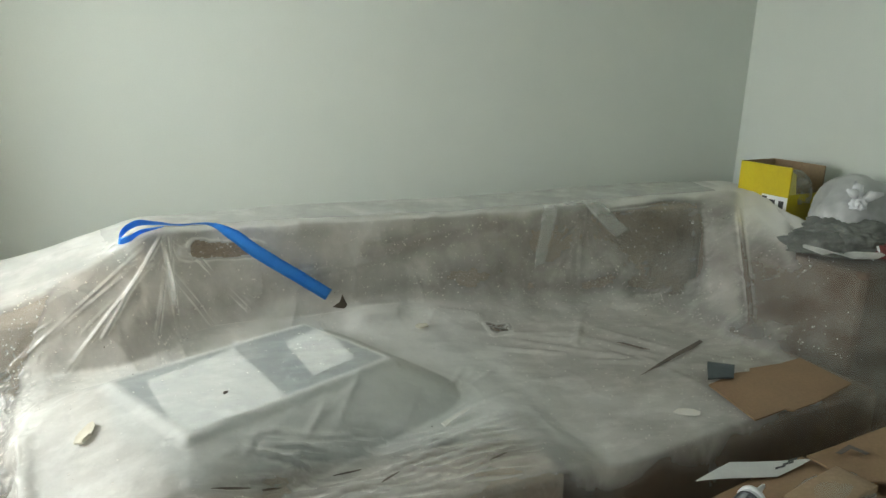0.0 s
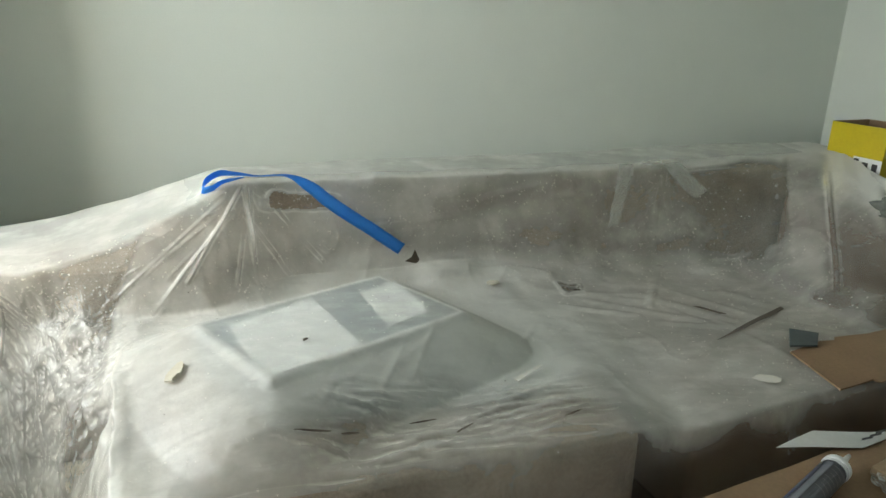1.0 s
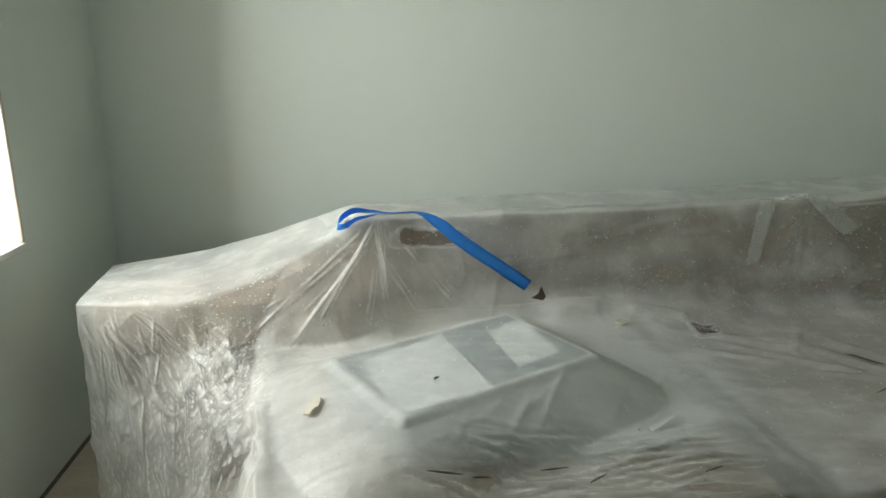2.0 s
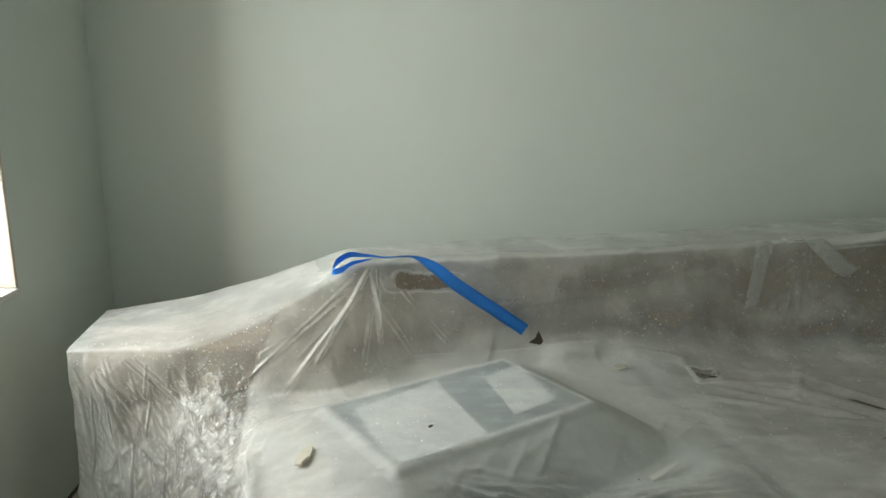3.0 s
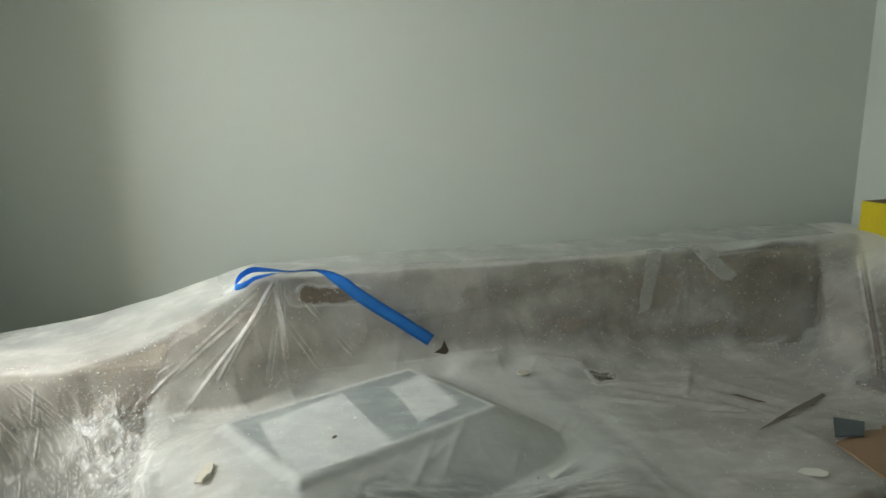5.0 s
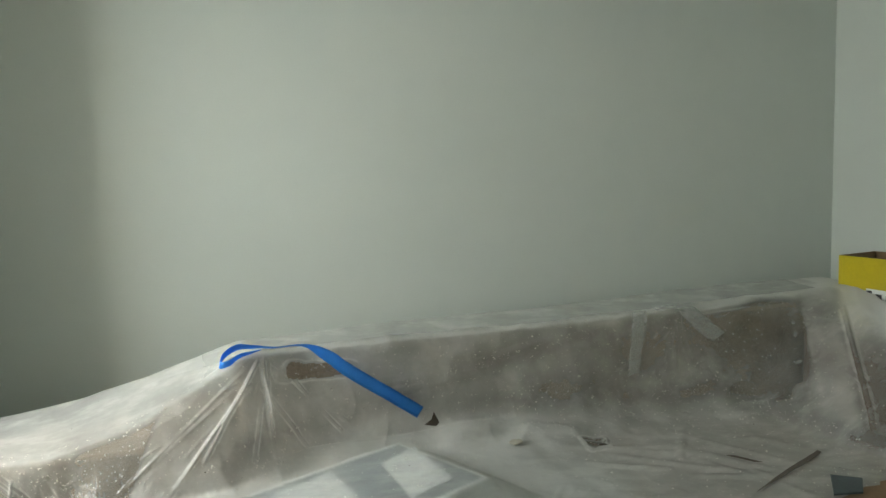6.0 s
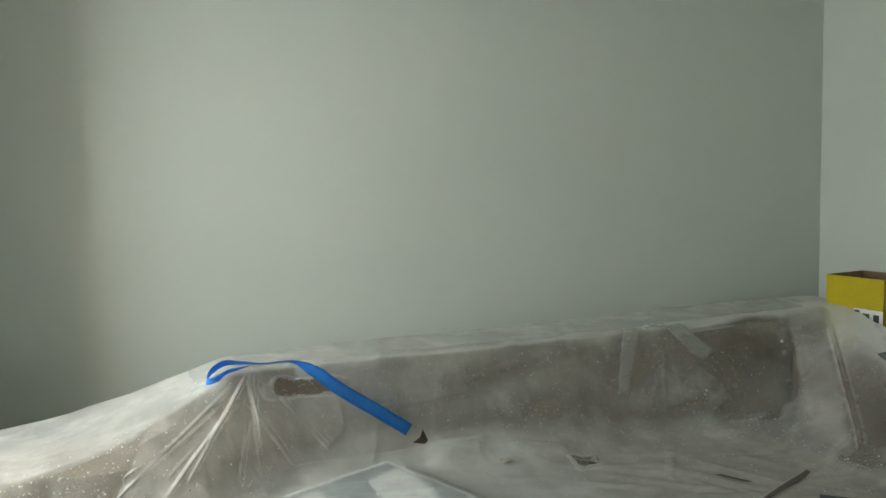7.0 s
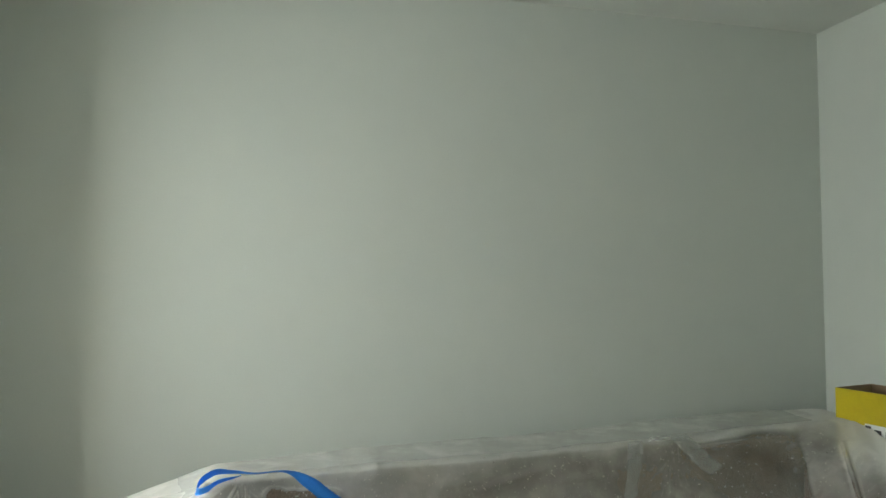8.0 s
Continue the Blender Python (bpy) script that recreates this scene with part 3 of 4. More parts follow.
def grid_object(name, g, material):
    ni, nj = g.shape[:2]
    idx = np.arange(ni * nj).reshape(ni, nj)
    quads = np.stack([idx[:-1, :-1], idx[1:, :-1], idx[1:, 1:], idx[:-1, 1:]], -1).reshape(-1, 4)
    me = bpy.data.meshes.new(name)
    me.from_pydata(g.reshape(-1, 3).tolist(), [], quads.tolist())
    me.shade_smooth()
    me.validate()
    me.materials.append(material)
    return new(name, me)


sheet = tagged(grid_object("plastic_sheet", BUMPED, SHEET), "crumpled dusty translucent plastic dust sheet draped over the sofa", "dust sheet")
# how the film varies, with regional brightness painted into it: clearer on the far arm and down the front, pressed
# clear on the case, gathered at the loose end
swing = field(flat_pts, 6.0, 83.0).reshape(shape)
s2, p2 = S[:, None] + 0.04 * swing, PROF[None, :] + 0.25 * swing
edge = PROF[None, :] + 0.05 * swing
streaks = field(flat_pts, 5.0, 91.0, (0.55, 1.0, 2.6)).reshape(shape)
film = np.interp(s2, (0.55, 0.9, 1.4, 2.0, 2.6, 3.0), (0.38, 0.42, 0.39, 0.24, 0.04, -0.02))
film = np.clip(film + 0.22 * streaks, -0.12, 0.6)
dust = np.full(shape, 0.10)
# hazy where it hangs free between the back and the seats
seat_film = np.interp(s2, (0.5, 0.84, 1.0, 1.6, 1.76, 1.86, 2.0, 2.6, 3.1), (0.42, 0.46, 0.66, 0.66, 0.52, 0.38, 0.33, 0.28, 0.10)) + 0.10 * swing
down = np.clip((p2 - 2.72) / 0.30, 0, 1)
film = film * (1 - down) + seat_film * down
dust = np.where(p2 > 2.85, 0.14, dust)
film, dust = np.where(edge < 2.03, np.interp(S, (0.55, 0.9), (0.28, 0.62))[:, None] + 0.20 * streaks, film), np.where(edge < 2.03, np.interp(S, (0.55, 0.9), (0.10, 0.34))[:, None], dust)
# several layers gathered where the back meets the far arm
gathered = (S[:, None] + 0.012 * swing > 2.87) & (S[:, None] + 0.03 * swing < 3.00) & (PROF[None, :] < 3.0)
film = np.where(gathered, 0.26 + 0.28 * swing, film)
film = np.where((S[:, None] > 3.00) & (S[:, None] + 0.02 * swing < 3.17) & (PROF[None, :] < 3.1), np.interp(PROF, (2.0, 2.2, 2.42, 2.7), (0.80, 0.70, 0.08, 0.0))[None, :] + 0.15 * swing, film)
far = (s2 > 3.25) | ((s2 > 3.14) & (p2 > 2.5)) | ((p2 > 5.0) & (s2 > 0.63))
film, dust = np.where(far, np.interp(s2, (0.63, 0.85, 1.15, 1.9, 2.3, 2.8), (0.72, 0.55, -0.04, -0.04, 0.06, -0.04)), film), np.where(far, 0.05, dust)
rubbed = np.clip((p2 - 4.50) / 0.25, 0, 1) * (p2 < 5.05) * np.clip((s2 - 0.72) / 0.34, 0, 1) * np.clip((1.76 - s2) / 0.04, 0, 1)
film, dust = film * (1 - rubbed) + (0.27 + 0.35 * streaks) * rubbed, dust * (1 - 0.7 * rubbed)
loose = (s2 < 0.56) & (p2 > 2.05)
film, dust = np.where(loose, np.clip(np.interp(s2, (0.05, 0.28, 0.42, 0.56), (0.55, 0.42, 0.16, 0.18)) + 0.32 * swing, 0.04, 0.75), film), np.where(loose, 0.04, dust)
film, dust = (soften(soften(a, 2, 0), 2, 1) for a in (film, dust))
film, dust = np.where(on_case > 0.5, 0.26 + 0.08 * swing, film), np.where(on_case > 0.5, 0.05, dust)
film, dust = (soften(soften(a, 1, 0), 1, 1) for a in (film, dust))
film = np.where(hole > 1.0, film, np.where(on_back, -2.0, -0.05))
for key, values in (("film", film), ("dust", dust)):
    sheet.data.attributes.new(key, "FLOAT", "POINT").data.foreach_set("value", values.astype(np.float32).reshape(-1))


def overlap(s0, s1, p0, p1, lift, seed):
    """A second layer of the same sheet, folded back over itself, with a wavering edge."""
    i = np.where((S >= s0) & (S <= s1))[0]
    j = np.where((PROF >= p0) & (PROF <= p1))[0]
    g = BUMPED[i[0]:i[-1], j[0]:j[-1]].copy()
    n = N[i[0]:i[-1], j[0]:j[-1]]
    wave = field(g.reshape(-1, 3), 7.0, seed).reshape(g.shape[:2])
    across = np.linspace(-1, 1, g.shape[0])[:, None, None]
    g += n * ((lift + 0.004 * (wave + 0.5))[:, :, None] * (1 - 0.8 * across ** 4))
    g += np.array((0.012, 0.012, 0)) * wave[:, :, None] * np.abs(across)
    ob = grid_object("folded_layer", g, LAYER)
    ob.parent = sheet
    return tagged(ob, "second layer of plastic folded back")


overlap(0.66, 2.95, 0.9, 1.96, 0.004, 8.0)



def near_sheet(x, y, z, lift=0.004):
    """The place on the sheet nearest to a point, a little above it."""
    d = np.linalg.norm(BUMPED - np.array((x, y, z)), axis=2)
    i, j = np.unravel_index(d.argmin(), d.shape)
    return Vector(BUMPED[i, j]) + Vector(N[i, j]) * lift, Vector(N[i, j])

# ---- blue tape: a long ribbon, folded into a loop at one end ----
def ribbon(name, path, material, thick=0.0007):
    """A strip through stations of (centre, half-width vector), smoothly interpolated."""
    pts = [(Vector(c), Vector(w)) for c, w in path]
    bm = bmesh.new()
    prev = None
    steps = 10
    for i in range(len(pts) - 1):
        p = [pts[max(i - 1, 0)], pts[i], pts[i + 1], pts[min(i + 2, len(pts) - 1)]]
        for k in range(steps + (i == len(pts) - 2)):
            t = k / steps
            w4 = (-0.5 * t + t * t - 0.5 * t ** 3, 1 - 2.5 * t * t + 1.5 * t ** 3, 0.5 * t + 2 * t * t - 1.5 * t ** 3, -0.5 * t * t + 0.5 * t ** 3)
            c = sum((q[0] * a for q, a in zip(p, w4)), Vector())
            w = sum((q[1] * a for q, a in zip(p, w4)), Vector())
            c = c + Vector((0, 0, 0.001 * noise.noise(c * 30)))
            row = [bm.verts.new(c + w * u) for u in (-1, -0.33, 0.33, 1)]
            if prev:
                for a in range(3):
                    bm.faces.new((prev[a], prev[a + 1], row[a + 1], row[a])).smooth = True
            prev = row
    bmesh.ops.solidify(bm, geom=bm.faces[:], thickness=thick)
    return part(name, bm, material)


tape = ribbon("tape_strip", (
    ((1.422, -0.668, 0.578), (0.010, -0.002, 0.016)),
    ((1.330, -0.678, 0.645), (0.010, -0.002, 0.016)),
    ((1.220, -0.690, 0.724), (0.010, -0.003, 0.016)),
    ((1.155, -0.692, 0.778), (0.009, -0.006, 0.014)),
    ((1.095, -0.684, 0.806), (0.002, -0.012, 0.006)),
    ((1.020, -0.690, 0.807), (0.001, -0.008, 0.004)),
    ((0.965, -0.690, 0.813), (0.001, -0.010, 0.007)),
    ((0.922, -0.690, 0.816), (0.001, -0.008, 0.010)),
    ((0.886, -0.696, 0.796), (0.002, -0.006, 0.012)),
    ((0.875, -0.708, 0.772), (0.003, -0.006, 0.013)),
    ((0.898, -0.718, 0.778), (0.002, -0.006, 0.012)),
    ((0.932, -0.716, 0.798), (0.002, -0.008, 0.008)),
    ((0.985, -0.706, 0.807), (0.001, -0.008, 0.003)),
), BLUE)
tagged(tape, "strip of bright blue masking tape looped over the sheet", "tape")


# ---- scraps on the sheet ----
def ragged(rx, ry, n, seed, power=2.0):
    """An irregular closed outline; a higher power makes it squarer."""
    rng = random.Random(seed)
    out = []
    for k in range(n):
        a = math.tau * (k + 0.6 * rng.random()) / n
        c, s = math.cos(a), math.sin(a)
        r = (abs(c) ** power + abs(s) ** power) ** (-1 / power) * rng.uniform(0.78, 1.08)
        out.append((rx * r * c, ry * r * s))
    return out


def scrap(name, place, outline, material, label, category, turn=0.0, lift=0.006, thick=0.0012, bend=0.004):
    p, n = near_sheet(*place, lift)
    bm = slab_from([(x, y, 0) for x, y in outline], thick, bend, place[0] * 7)
    m = Matrix.Translation(p) @ Vector((0, 0, 1)).rotation_difference(n).to_matrix().to_4x4() @ pose(0, 0, 0, 0, 0, turn)
    bmesh.ops.transform(bm, matrix=m, verts=bm.verts)
    return tagged(part(name, bm, material), label, category)


scrap("plaster_chip", (1.69, -0.74, 0.475), ragged(0.024, 0.016, 13, 3), CREAM, "cream flake of plaster lying on the plastic sheet", "plaster chip", 20, 0.008, 0.004)
scrap("plaster_chip", (0.885, -1.27, 0.475), ragged(0.028, 0.015, 15, 8), CREAM, "cream flake of old wallpaper on the plastic sheet", "plaster chip", 60, 0.010, 0.004, 0.01)
scrap("plaster_chip", (2.17, -1.365, 0.445), ragged(0.036, 0.020, 9, 5, 3.0), CHIP, "pale flake of plaster lying on the plastic sheet", "plaster chip", -15, 0.006, 0.0012)
scrap("torn_flap", (1.462, -0.64, 0.535), ((-0.030, -0.012), (0.010, -0.016), (0.048, -0.010), (0.016, -0.003), (0.000, 0.026), (-0.008, 0.004)), CRUMB_DARK, "dark torn slit in the plastic sheet", "tear", 0, 0.004)
scrap("torn_flap", (1.945, -0.790, 0.452), ragged(0.012, 0.008, 9, 6, 4.0), CRUMB_DARK, "small dark scrap inside a hole of the sheet", "scrap", 5, 0.003)
scrap("thin_strip", (1.60, -1.30, 0.475), ((-0.050, -0.006), (0.050, -0.003), (0.052, 0.004), (-0.046, 0.008)), CHIP, "thin pale sliver lying on the plastic sheet", "sliver", 36, 0.008, 0.002)
# opaque brown strip that paints the shade inside a long slit
scrap("thin_strip", (2.35, -1.058, 0.45), ((-0.185, -0.004), (-0.05, -0.010), (0.10, -0.012), (0.185, -0.008), (0.192, 0.006), (0.08, 0.005), (-0.08, 0.002)), SLIT, "long narrow slit along a plastic fold, its shade painted dark", "sliver", 27, 0.006, 0.001)
scrap("thin_strip", (2.28, -0.97, 0.45), ((-0.050, -0.004), (0.030, -0.012), (0.050, 0.0), (-0.030, 0.008)), SLIT, "short dark sliver lying on the plastic sheet", "sliver", -50, 0.006, 0.001)
scrap("crumb", (1.115, -1.245, 0.575), ((-0.006, -0.003), (0.007, -0.001), (0.004, 0.004), (-0.004, 0.003)), CRUMB_DARK, "small dark crumb lying on the sheet", "crumb", 40, 0.006, 0.003)


def stuck_strip(a, b, wa, wb):
    """A strip of clear tape that follows the sheet from a to b, with half widths wa and wb."""
    a, b, n = Vector(a), Vector(b), 16
    bm = bmesh.new()
    rows = []
    for i in range(n + 1):
        c = a.lerp(b, i / n)
        w = Vector(wa).lerp(Vector(wb), i / n)
        rows.append([bm.verts.new(near_sheet(*(c + w * k), 0.007)[0]) for k in (-1, -0.5, 0, 0.5, 1)])
    for r0, r1 in zip(rows, rows[1:]):
        for k in range(4):
            bm.faces.new((r0[k], r0[k + 1], r1[k + 1], r1[k])).smooth = True
    bmesh.ops.smooth_vert(bm, verts=bm.verts, factor=0.5, use_axis_x=True, use_axis_y=True, use_axis_z=True)
    bmesh.ops.solidify(bm, geom=bm.faces[:], thickness=0.0006)
    return tagged(part("packing_tape", bm, STRIP), "clear strip of packing tape on the sheet", "tape")


stuck_strip((2.222, -0.483, 0.800), (2.142, -0.495, 0.565), (0.034, 0.005, 0.006), (0.027, 0.004, 0.006))
stuck_strip((2.395, -0.457, 0.790), (2.515, -0.442, 0.652), (0.036, 0.005, 0.010), (0.036, 0.005, 0.016))


# slits and creases of the front edge, their shade painted as opaque dark strips
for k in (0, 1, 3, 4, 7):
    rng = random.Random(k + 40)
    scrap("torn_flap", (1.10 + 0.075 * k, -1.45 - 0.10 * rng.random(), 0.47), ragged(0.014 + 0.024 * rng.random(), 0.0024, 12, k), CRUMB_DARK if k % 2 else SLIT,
          "thin slit in the plastic sheet, its shade painted dark", "tear", 4 + 34 * rng.random(), 0.006, 0.0008)
hem = part("hem", tube_mesh([(2.925, -0.90, 0.720), (2.955, -0.965, 0.712), (3.02, -1.02, 0.712), (3.10, -1.05, 0.714), (3.18, -1.06, 0.716), (3.27, -1.05, 0.714)], (0.005, 0.010, 0.012, 0.010, 0.011, 0.007), 12), LAYER, sheet, "rolled white edge of the sheet")


def crumbs(name, count, material, label, sizes, zones):
    """Countless small flakes strewn over the sheet, one mesh."""
    bm = bmesh.new()
    rng = random.Random(len(name) + count)
    (s0, s1), (p0, p1) = zones
    for _ in range(count):
        i, j = np.abs(S - rng.uniform(s0, s1)).argmin(), np.abs(PROF - rng.uniform(p0, p1)).argmin()
        c, n = Vector(BUMPED[i, j]) + Vector(N[i, j]) * 0.002, Vector(N[i, j])
        r = sizes[0] + (sizes[1] - sizes[0]) * rng.random() ** 3
        a = n.orthogonal().normalized()
        b = n.cross(a)
        t = rng.random() * 6.3
        ring = [bm.verts.new(c + (a * math.cos(t + k * 2.1) + b * math.sin(t + k * 2.1)) * r * rng.uniform(0.5, 1.2)) for k in range(3)]
        tip = bm.verts.new(c + n * r * 0.7)
        for k in range(3):
            bm.faces.new((ring[k], ring[(k + 1) % 3], tip))
    return tagged(part(name, bm, material), label, "crumbs", kind="stuff")


crumbs("plaster_crumbs", 5200, CHIP, "white plaster crumbs strewn over the sheet", (0.0007, 0.0040), ((0.0, 3.3), (1.9, 3.2)))
crumbs("plaster_dust_grains", 2000, CHIP, "white plaster grains strewn over the sheet", (0.0007, 0.0030), ((0.3, 3.0), (3.1, 5.05)))
crumbs("dark_crumbs", 160, CRUMB_DARK, "dark crumbs strewn over the sheet", (0.0008, 0.003), ((0.1, 3.3), (1.1, 5.0)))


# ---- cardboard, slate card and papers at the far end of the seat ----
def card(name, corners, material, label, category, thick=0.004, bend=0.003):
    return tagged(part(name, slab_from(corners, thick, bend, corners[0][0]), material), label, category)


card("cardboard_piece", ((2.314, -1.262, 0.462), (2.293, -1.453, 0.462), (2.405, -1.428, 0.464), (2.415, -1.442, 0.464), (2.500, -1.425, 0.465), (2.679, -1.369, 0.472), (2.675, -1.200, 0.474), (2.59, -1.214, 0.470), (2.485, -1.216, 0.468), (2.470, -1.232, 0.467), (2.43, -1.228, 0.466)), KRAFT,
     "flat torn piece of brown cardboard on the covered seat", "cardboard")
card("slate_card", ((2.318, -1.252, 0.474), (2.392, -1.262, 0.474), (2.440, -1.208, 0.480), (2.385, -1.165, 0.478)), SLATE,
     "small dark slate-coloured sample card beside the cardboard", "card", 0.005, 0.001)


def lump(radius, squash, rough, freq, seed, detail=5, flat=-0.35):
    """A soft uneven body with a flattened underside."""
    bm = bmesh.new()
    bmesh.ops.create_icosphere(bm, subdivisions=detail, radius=1.0)
    for v in bm.verts:
        p = v.co.copy()
        k = 1 + rough * noise.noise(p * freq + Vector((seed, 0, 0))) + 0.5 * rough * abs(noise.noise(p * freq * 2.3 + Vector((0, seed, 0))))
        v.co = Vector((p.x * squash[0], p.y * squash[1], max(p.z, flat) * squash[2])) * radius * k
    low = min(v.co.z for v in bm.verts)
    for v in bm.verts:
        v.co.z -= low
    for f in bm.faces:
        f.smooth = True
    return bm


# ---- yellow carton, bag and clothes on the far armrest ----
def yellow_carton():
    c = tagged(empty("yellow_carton", (3.185, -0.56, 0.690), 0), "open bright yellow cardboard carton half filled with plastic", "carton")
    near, left, right = Vector((-0.085, -0.085, 0)), Vector((-0.106, 0.15, 0)), Vector((0.13, -0.03, 0))
    back = left + right - near
    h, t = 0.245, 0.005

    def side(name, a, b, z0, z1, material):
        d = (b - a).normalized()
        inward = Vector((-d.y, d.x, 0)) * t
        bm = bmesh.new()
        lo = [bm.verts.new(p + Vector((0, 0, z0))) for p in (a, b, b + inward, a + inward)]
        hi = [bm.verts.new(p + Vector((0, 0, z1))) for p in (a, b, b + inward, a + inward)]
        bm.faces.new(lo[::-1]), bm.faces.new(hi)
        for k in range(4):
            bm.faces.new((lo[k], lo[(k + 1) % 4], hi[(k + 1) % 4], hi[k]))
        bmesh.ops.recalc_face_normals(bm, faces=bm.faces[:])
        return part(name, bm, material, c)

    side("front_panel", left, near, 0, h, YELLOW)
    side("side_panel", near, right, 0, h - 0.10, YELLOW)
    side("back_panel", right, back, 0, h, KRAFT_IN)
    side("side_panel", back, left, 0, h, KRAFT_IN)
    bm = slab_from([tuple(p) for p in (near, right, back, left)], 0.004)
    part("bottom_panel", bm, KRAFT_IN, c)
    d = (near - left).normalized()
    out = Vector((d.y, -d.x, 0)) * 0.002
    lab = part("printed_label", slab_from([tuple(left + d * a + out + Vector((0, 0, z))) for a, z in ((0.12, 0.03), (0.236, 0.03), (0.236, 0.135), (0.12, 0.135))], 0.0008), PAPER, c, "white label with dark marks")
    for a, z, sa, sz in ((0.212, 0.085, 0.022, 0.070), (0.172, 0.10, 0.026, 0.040), (0.135, 0.122, 0.022, 0.014)):
        part("print_mark", slab_from([tuple(left + d * (a + u * sa / 2) + out * 2 + Vector((0, 0, z + w * sz / 2))) for u, w in ((-1, -1), (1, -1), (1, 1), (-1, 1))], 0.0005), PRINT, lab)
    filler = part("filling", lump(0.078, (0.9, 0.9, 1.1), 0.22, 1.8, 51.0, 4), CLEAR, c, "crumpled clear plastic filling")
    filler.location = (0.005, 0.0, 0.105)
    part("flap", slab_from([tuple(p) for p in (near + Vector((0.004, 0.012, h - 0.008)), near + Vector((0.05, 0.03, h - 0.03)), near + Vector((0.06, 0.02, h - 0.15)), near + Vector((0.01, 0.006, h - 0.14)))], 0.003), YELLOW_PALE, c, "pale yellow inner flap")
    return c


yellow_carton()


gather = tagged(empty("sheet_knot", tuple(near_sheet(2.325, -0.47, 0.790, 0.004)[0]), 8), "small gathered knot of plastic on the sheet edge", "knot")
part("gather", lump(0.026, (1.7, 0.5, 0.35), 0.5, 2.0, 6.0, 4), LAYER, gather)

bag = tagged(empty("carrier_bag", (3.235, -0.815, 0.735), 20), "knotted white plastic carrier bag, stuffed full", "bag")
part("body", lump(0.15, (1.15, 0.90, 0.92), 0.13, 1.6, 4.0), BAG, bag)
part("stuffing", lump(0.130, (1.15, 0.88, 0.88), 0.13, 1.6, 4.0, 4), STUFFING, bag, "grey stuffing seen through the plastic")
KX, KY, KZ = -0.135, -0.055, 0.120
knot = part("knot", lump(0.030, (1.0, 0.8, 1.0), 0.4, 3.0, 9.0, 4), TUBE, bag, "twisted white knot")
knot.location = (KX, KY, KZ - 0.02)
for dx, dy, dz in ((-0.05, 0.02, 0.045), (0.055, -0.05, 0.035), (0.03, 0.03, 0.065)):
    part("handle", tube_mesh(((KX, KY, KZ), (KX + dx * 0.5, KY + dy * 0.5, KZ + dz * 0.8), (KX + dx, KY + dy, KZ + dz)), (0.010, 0.017, 0.005), 10), TUBE, bag)
for dx, dy in ((-0.015, 0.0), (0.045, -0.05), (-0.02, 0.07)):
    part("pleat", tube_mesh(((KX, KY, KZ - 0.01), (KX + dx * 0.6 - 0.012, KY + dy * 0.6 - 0.008, KZ - 0.05), (KX + dx, KY + dy, KZ - 0.10)), (0.008, 0.005, 0.002), 8), TUBE, bag)

jacket = tagged(empty("crumpled_jacket", (3.135, -0.905, 0.690), -28), "crumpled dark grey jacket lying on the covered armrest", "jacket")
part("body", lump(0.145, (1.10, 0.75, 0.56), 0.30, 2.3, 14.0, 6), GREYCLOTH, jacket)
sl = part("sleeve", lump(0.07, (1.5, 0.8, 0.7), 0.4, 2.2, 22.0, 4), GREYCLOTH, jacket)
sl.location = (-0.12, -0.06, 0)
red = part("lining", lump(0.036, (1.4, 0.8, 0.8), 0.5, 3.0, 41.0, 4), REDCLOTH, jacket, "red lining")
red.location = (0.08, -0.135, 0.012)
part("zip", tube_mesh(((0.03, -0.125, 0.05), (0.035, -0.135, 0.03), (0.02, -0.13, 0.005)), (0.004, 0.004, 0.004), 8), TUBE, jacket, "pale zip")


# ---- cartons on the floor before the sofa, with a sealant tube and a printed paper ----
def carton(at, size, turn, label):
    c = tagged(empty("cardboard_carton", (*at, -0.006), turn), label, "carton")
    part("body", block(size, (0, 0, size[2] / 2), 0, 0.003, 1, 2, 0.002), KRAFT, c)
    for s in (-1, 1):
        part("flap", slab_from([(x * size[0] / 2, s * y, size[2] + z) for x, y, z in ((-0.99, 0.004, 0.004), (0.99, 0.004, 0.004), (0.99, size[1] / 2, 0.003), (-0.99, size[1] / 2, 0.003))], 0.003, 0.003, s), KRAFT, c)
    part("packing_tape", slab_from([(x * size[0] / 2, y, size[2] + 0.0075) for x, y in ((-0.98, -0.024), (0.98, -0.024), (0.98, 0.024), (-0.98, 0.024))], 0.0006, 0.002), STRIP, c)
    return c


carton((2.060, -1.866), (0.64, 0.44, 0.434), 14, "closed brown cardboard carton on the floor")
carton((2.62, -1.72), (0.44, 0.40, 0.400), 14, "brown cardboard carton with clear tape on the floor")
card("cardboard_piece", ((2.300, -1.600, 0.450), (2.325, -1.700, 0.446), (2.420, -1.730, 0.446), (2.640, -1.710, 0.448), (2.670, -1.555, 0.456), (2.585, -1.552, 0.456)), KRAFT,
     "torn cardboard flap lying on the cartons", "cardboard", 0.004, 0.004)
card("card_slot", ((2.355, -1.622, 0.4600), (2.412, -1.604, 0.4608), (2.428, -1.642, 0.4600), (2.414, -1.646, 0.4600), (2.404, -1.618, 0.4608), (2.362, -1.630, 0.4600)), GAP,
     "dark bent slot cut in the cardboard flap", "slot", 0.001, 0.0)
sheet_of_print = tagged(empty("printed_paper", (2.005, -1.640, 0.430), 0), "white printed paper lying on the carton edge", "paper")
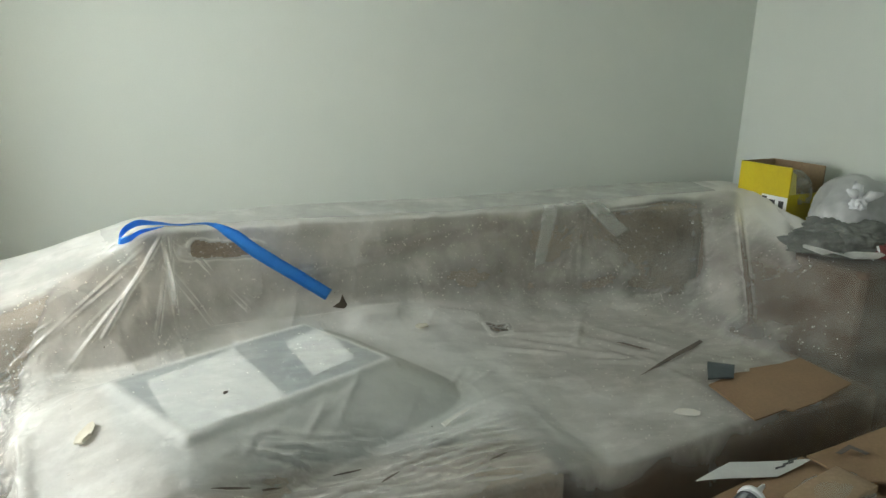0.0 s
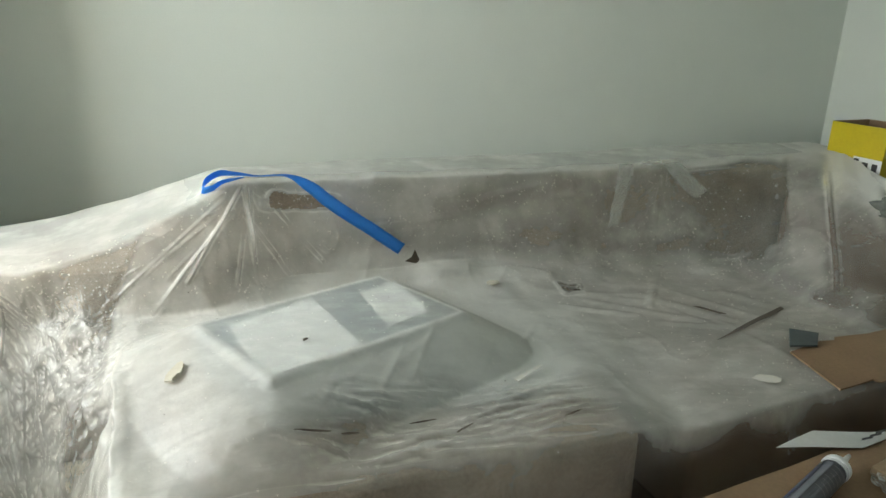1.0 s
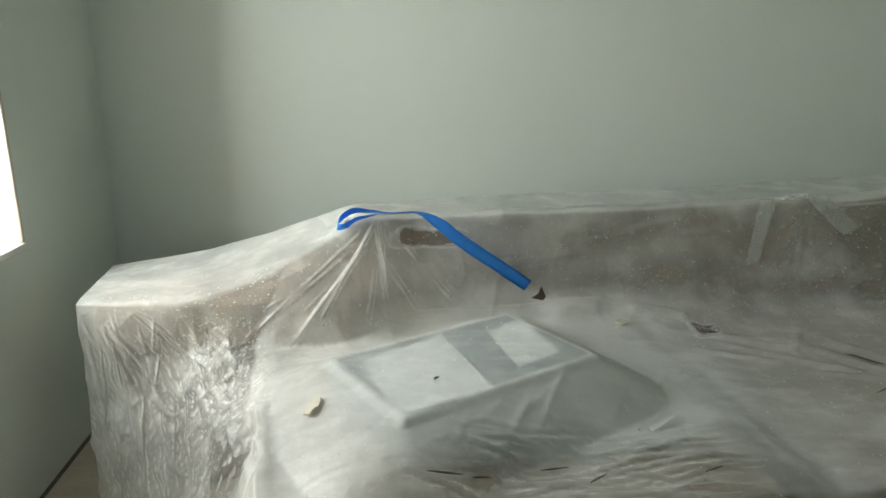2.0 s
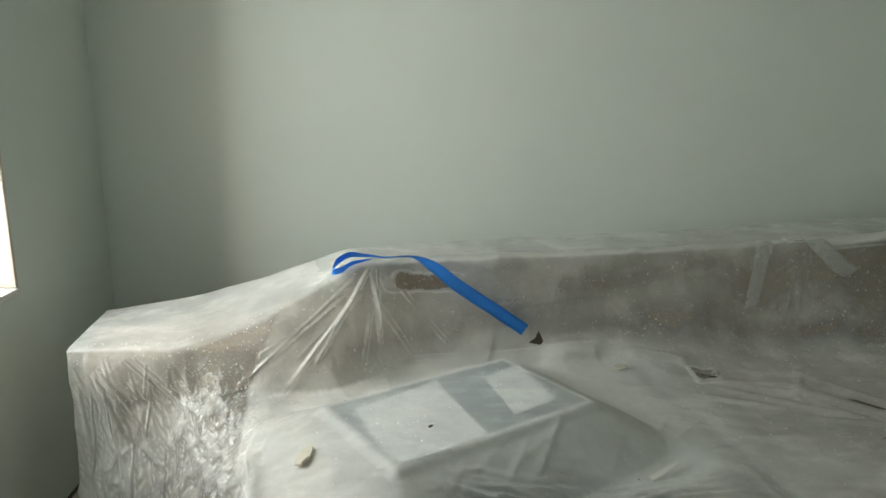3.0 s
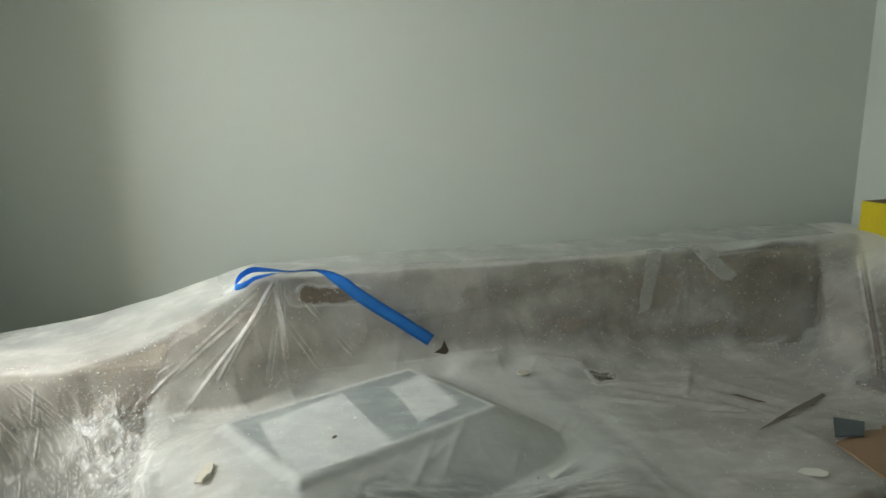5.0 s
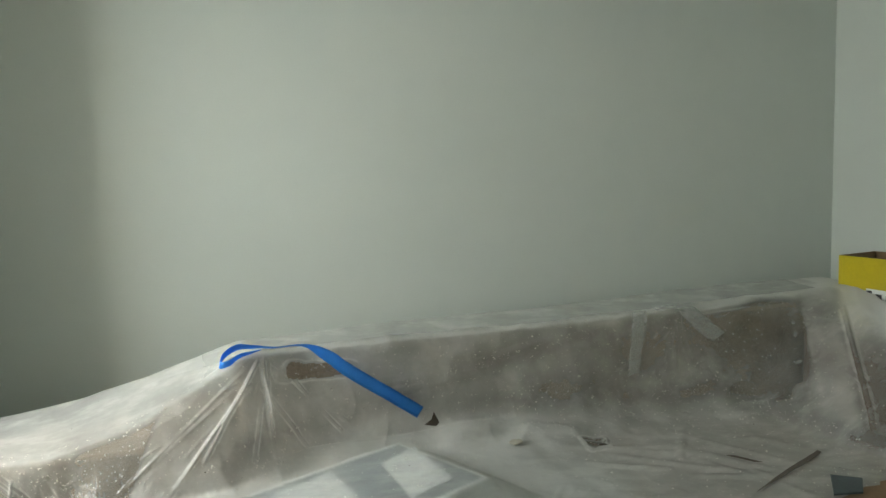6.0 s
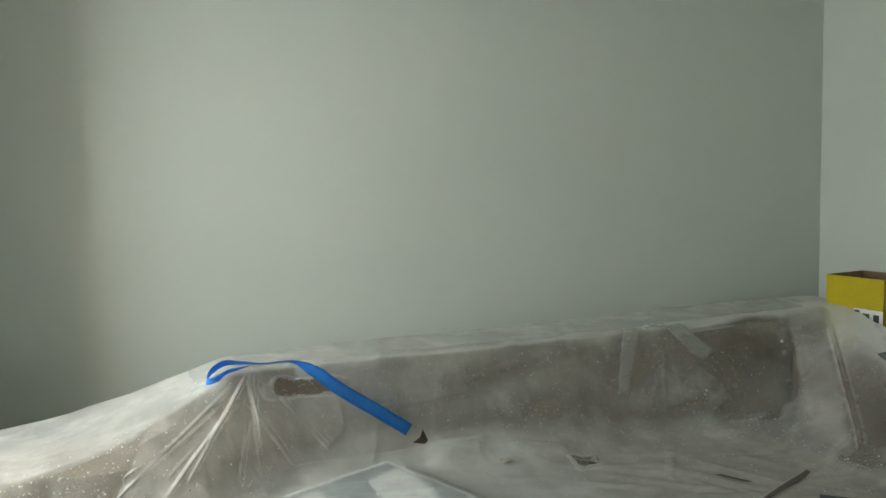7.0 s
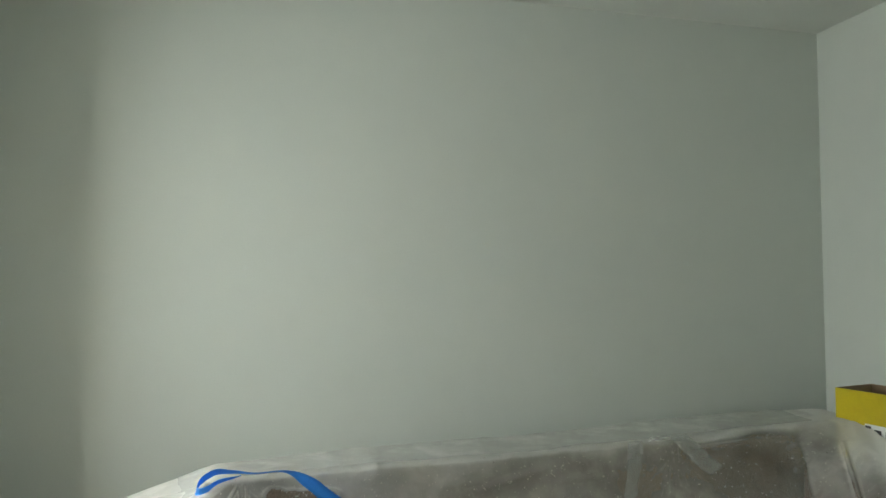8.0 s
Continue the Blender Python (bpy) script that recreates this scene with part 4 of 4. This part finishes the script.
part("sheet", slab_from(((0, 0.030, 0.014), (0.185, 0.006, 0.008), (0.310, 0.036, 0.012), (0.115, 0.066, 0.018)), 0.0008, 0.005, 3.0), NEWSPRINT, sheet_of_print)
for x, y, w in ((0.188, 0.016, 0.03), (0.215, 0.024, 0.032), (0.238, 0.033, 0.028)):
    part("print_mark", slab_from(((x, y, 0.0175), (x + w, y + 0.003, 0.0180), (x + w + 0.006, y + 0.009, 0.0185), (x + 0.006, y + 0.006, 0.0180)), 0.0004), PRINT, sheet_of_print)


def sealant_tube():
    base, head = Vector((1.861, -1.813, 0.4545)), Vector((2.050, -1.710, 0.4545))
    d = (head - base).normalized()
    up = Vector((0, 0, 1))
    across = d.cross(up).normalized()
    s = tagged(new("sealant_tube"), "white sealant cartridge with navy print and pointed nozzle", "sealant tube")
    part("body", tube_mesh([base, base + d * 0.003, head - d * 0.004, head], (0.0225, 0.024, 0.024, 0.0235), 28), TUBE, s)
    part("print_band", tube_mesh([base + d * 0.008, head - d * 0.010], (0.0243, 0.0243), 28), TUBE_BLUE, s, "navy printed band")

    def patch(name, t0, t1, a0, a1, r, material, parent, label=""):
        """A piece of the tube's wrapper, between two lengths and two angles from the top."""
        bm = bmesh.new()
        n = 10
        rings = []
        for t in (t0, t1):
            rings.append([bm.verts.new(base + d * t + (up * math.cos(radians(a0 + (a1 - a0) * k / n)) + across * math.sin(radians(a0 + (a1 - a0) * k / n))) * r) for k in range(n + 1)])
        for k in range(n):
            bm.faces.new((rings[0][k], rings[0][k + 1], rings[1][k + 1], rings[1][k])).smooth = True
        bmesh.ops.solidify(bm, geom=bm.faces[:], thickness=0.0002)
        return part(name, bm, material, parent, label)

    panel = patch("print_panel", 0.02, 0.198, -30, 108, 0.0246, PANEL, s, "grey-blue printed panel")
    for k in range(7):
        patch("print_line", 0.188 - 0.014 * k, 0.1905 - 0.014 * k, 8 + 6 * (k % 3), 84 - 9 * (k % 2), 0.0249, TUBE, panel)
    part("collar", tube_mesh([head, head + d * 0.004, head + d * 0.012, head + d * 0.014], (0.0245, 0.0262, 0.0262, 0.020), 28), TUBE, s)
    part("nozzle", tube_mesh([head + d * 0.013, head + d * 0.03, head + d * 0.075], (0.011, 0.008, 0.0035), 18), TUBE, s)
    return s


sealant_tube()

wrap = tagged(empty("wrapped_bundle", (2.235, -1.725, 0.437), 16), "shiny bundle in clear plastic wrap on the carton", "bundle")
part("packet", block((0.20, 0.085, 0.018), (0, 0, 0.011), 0, 0.005, 2, 2, 0.003, 12), KRAFT_IN, wrap)
part("wrapping", lump(0.108, (1.20, 0.50, 0.16), 0.12, 2.6, 33.0, 5, -0.2), CLEAR, wrap)
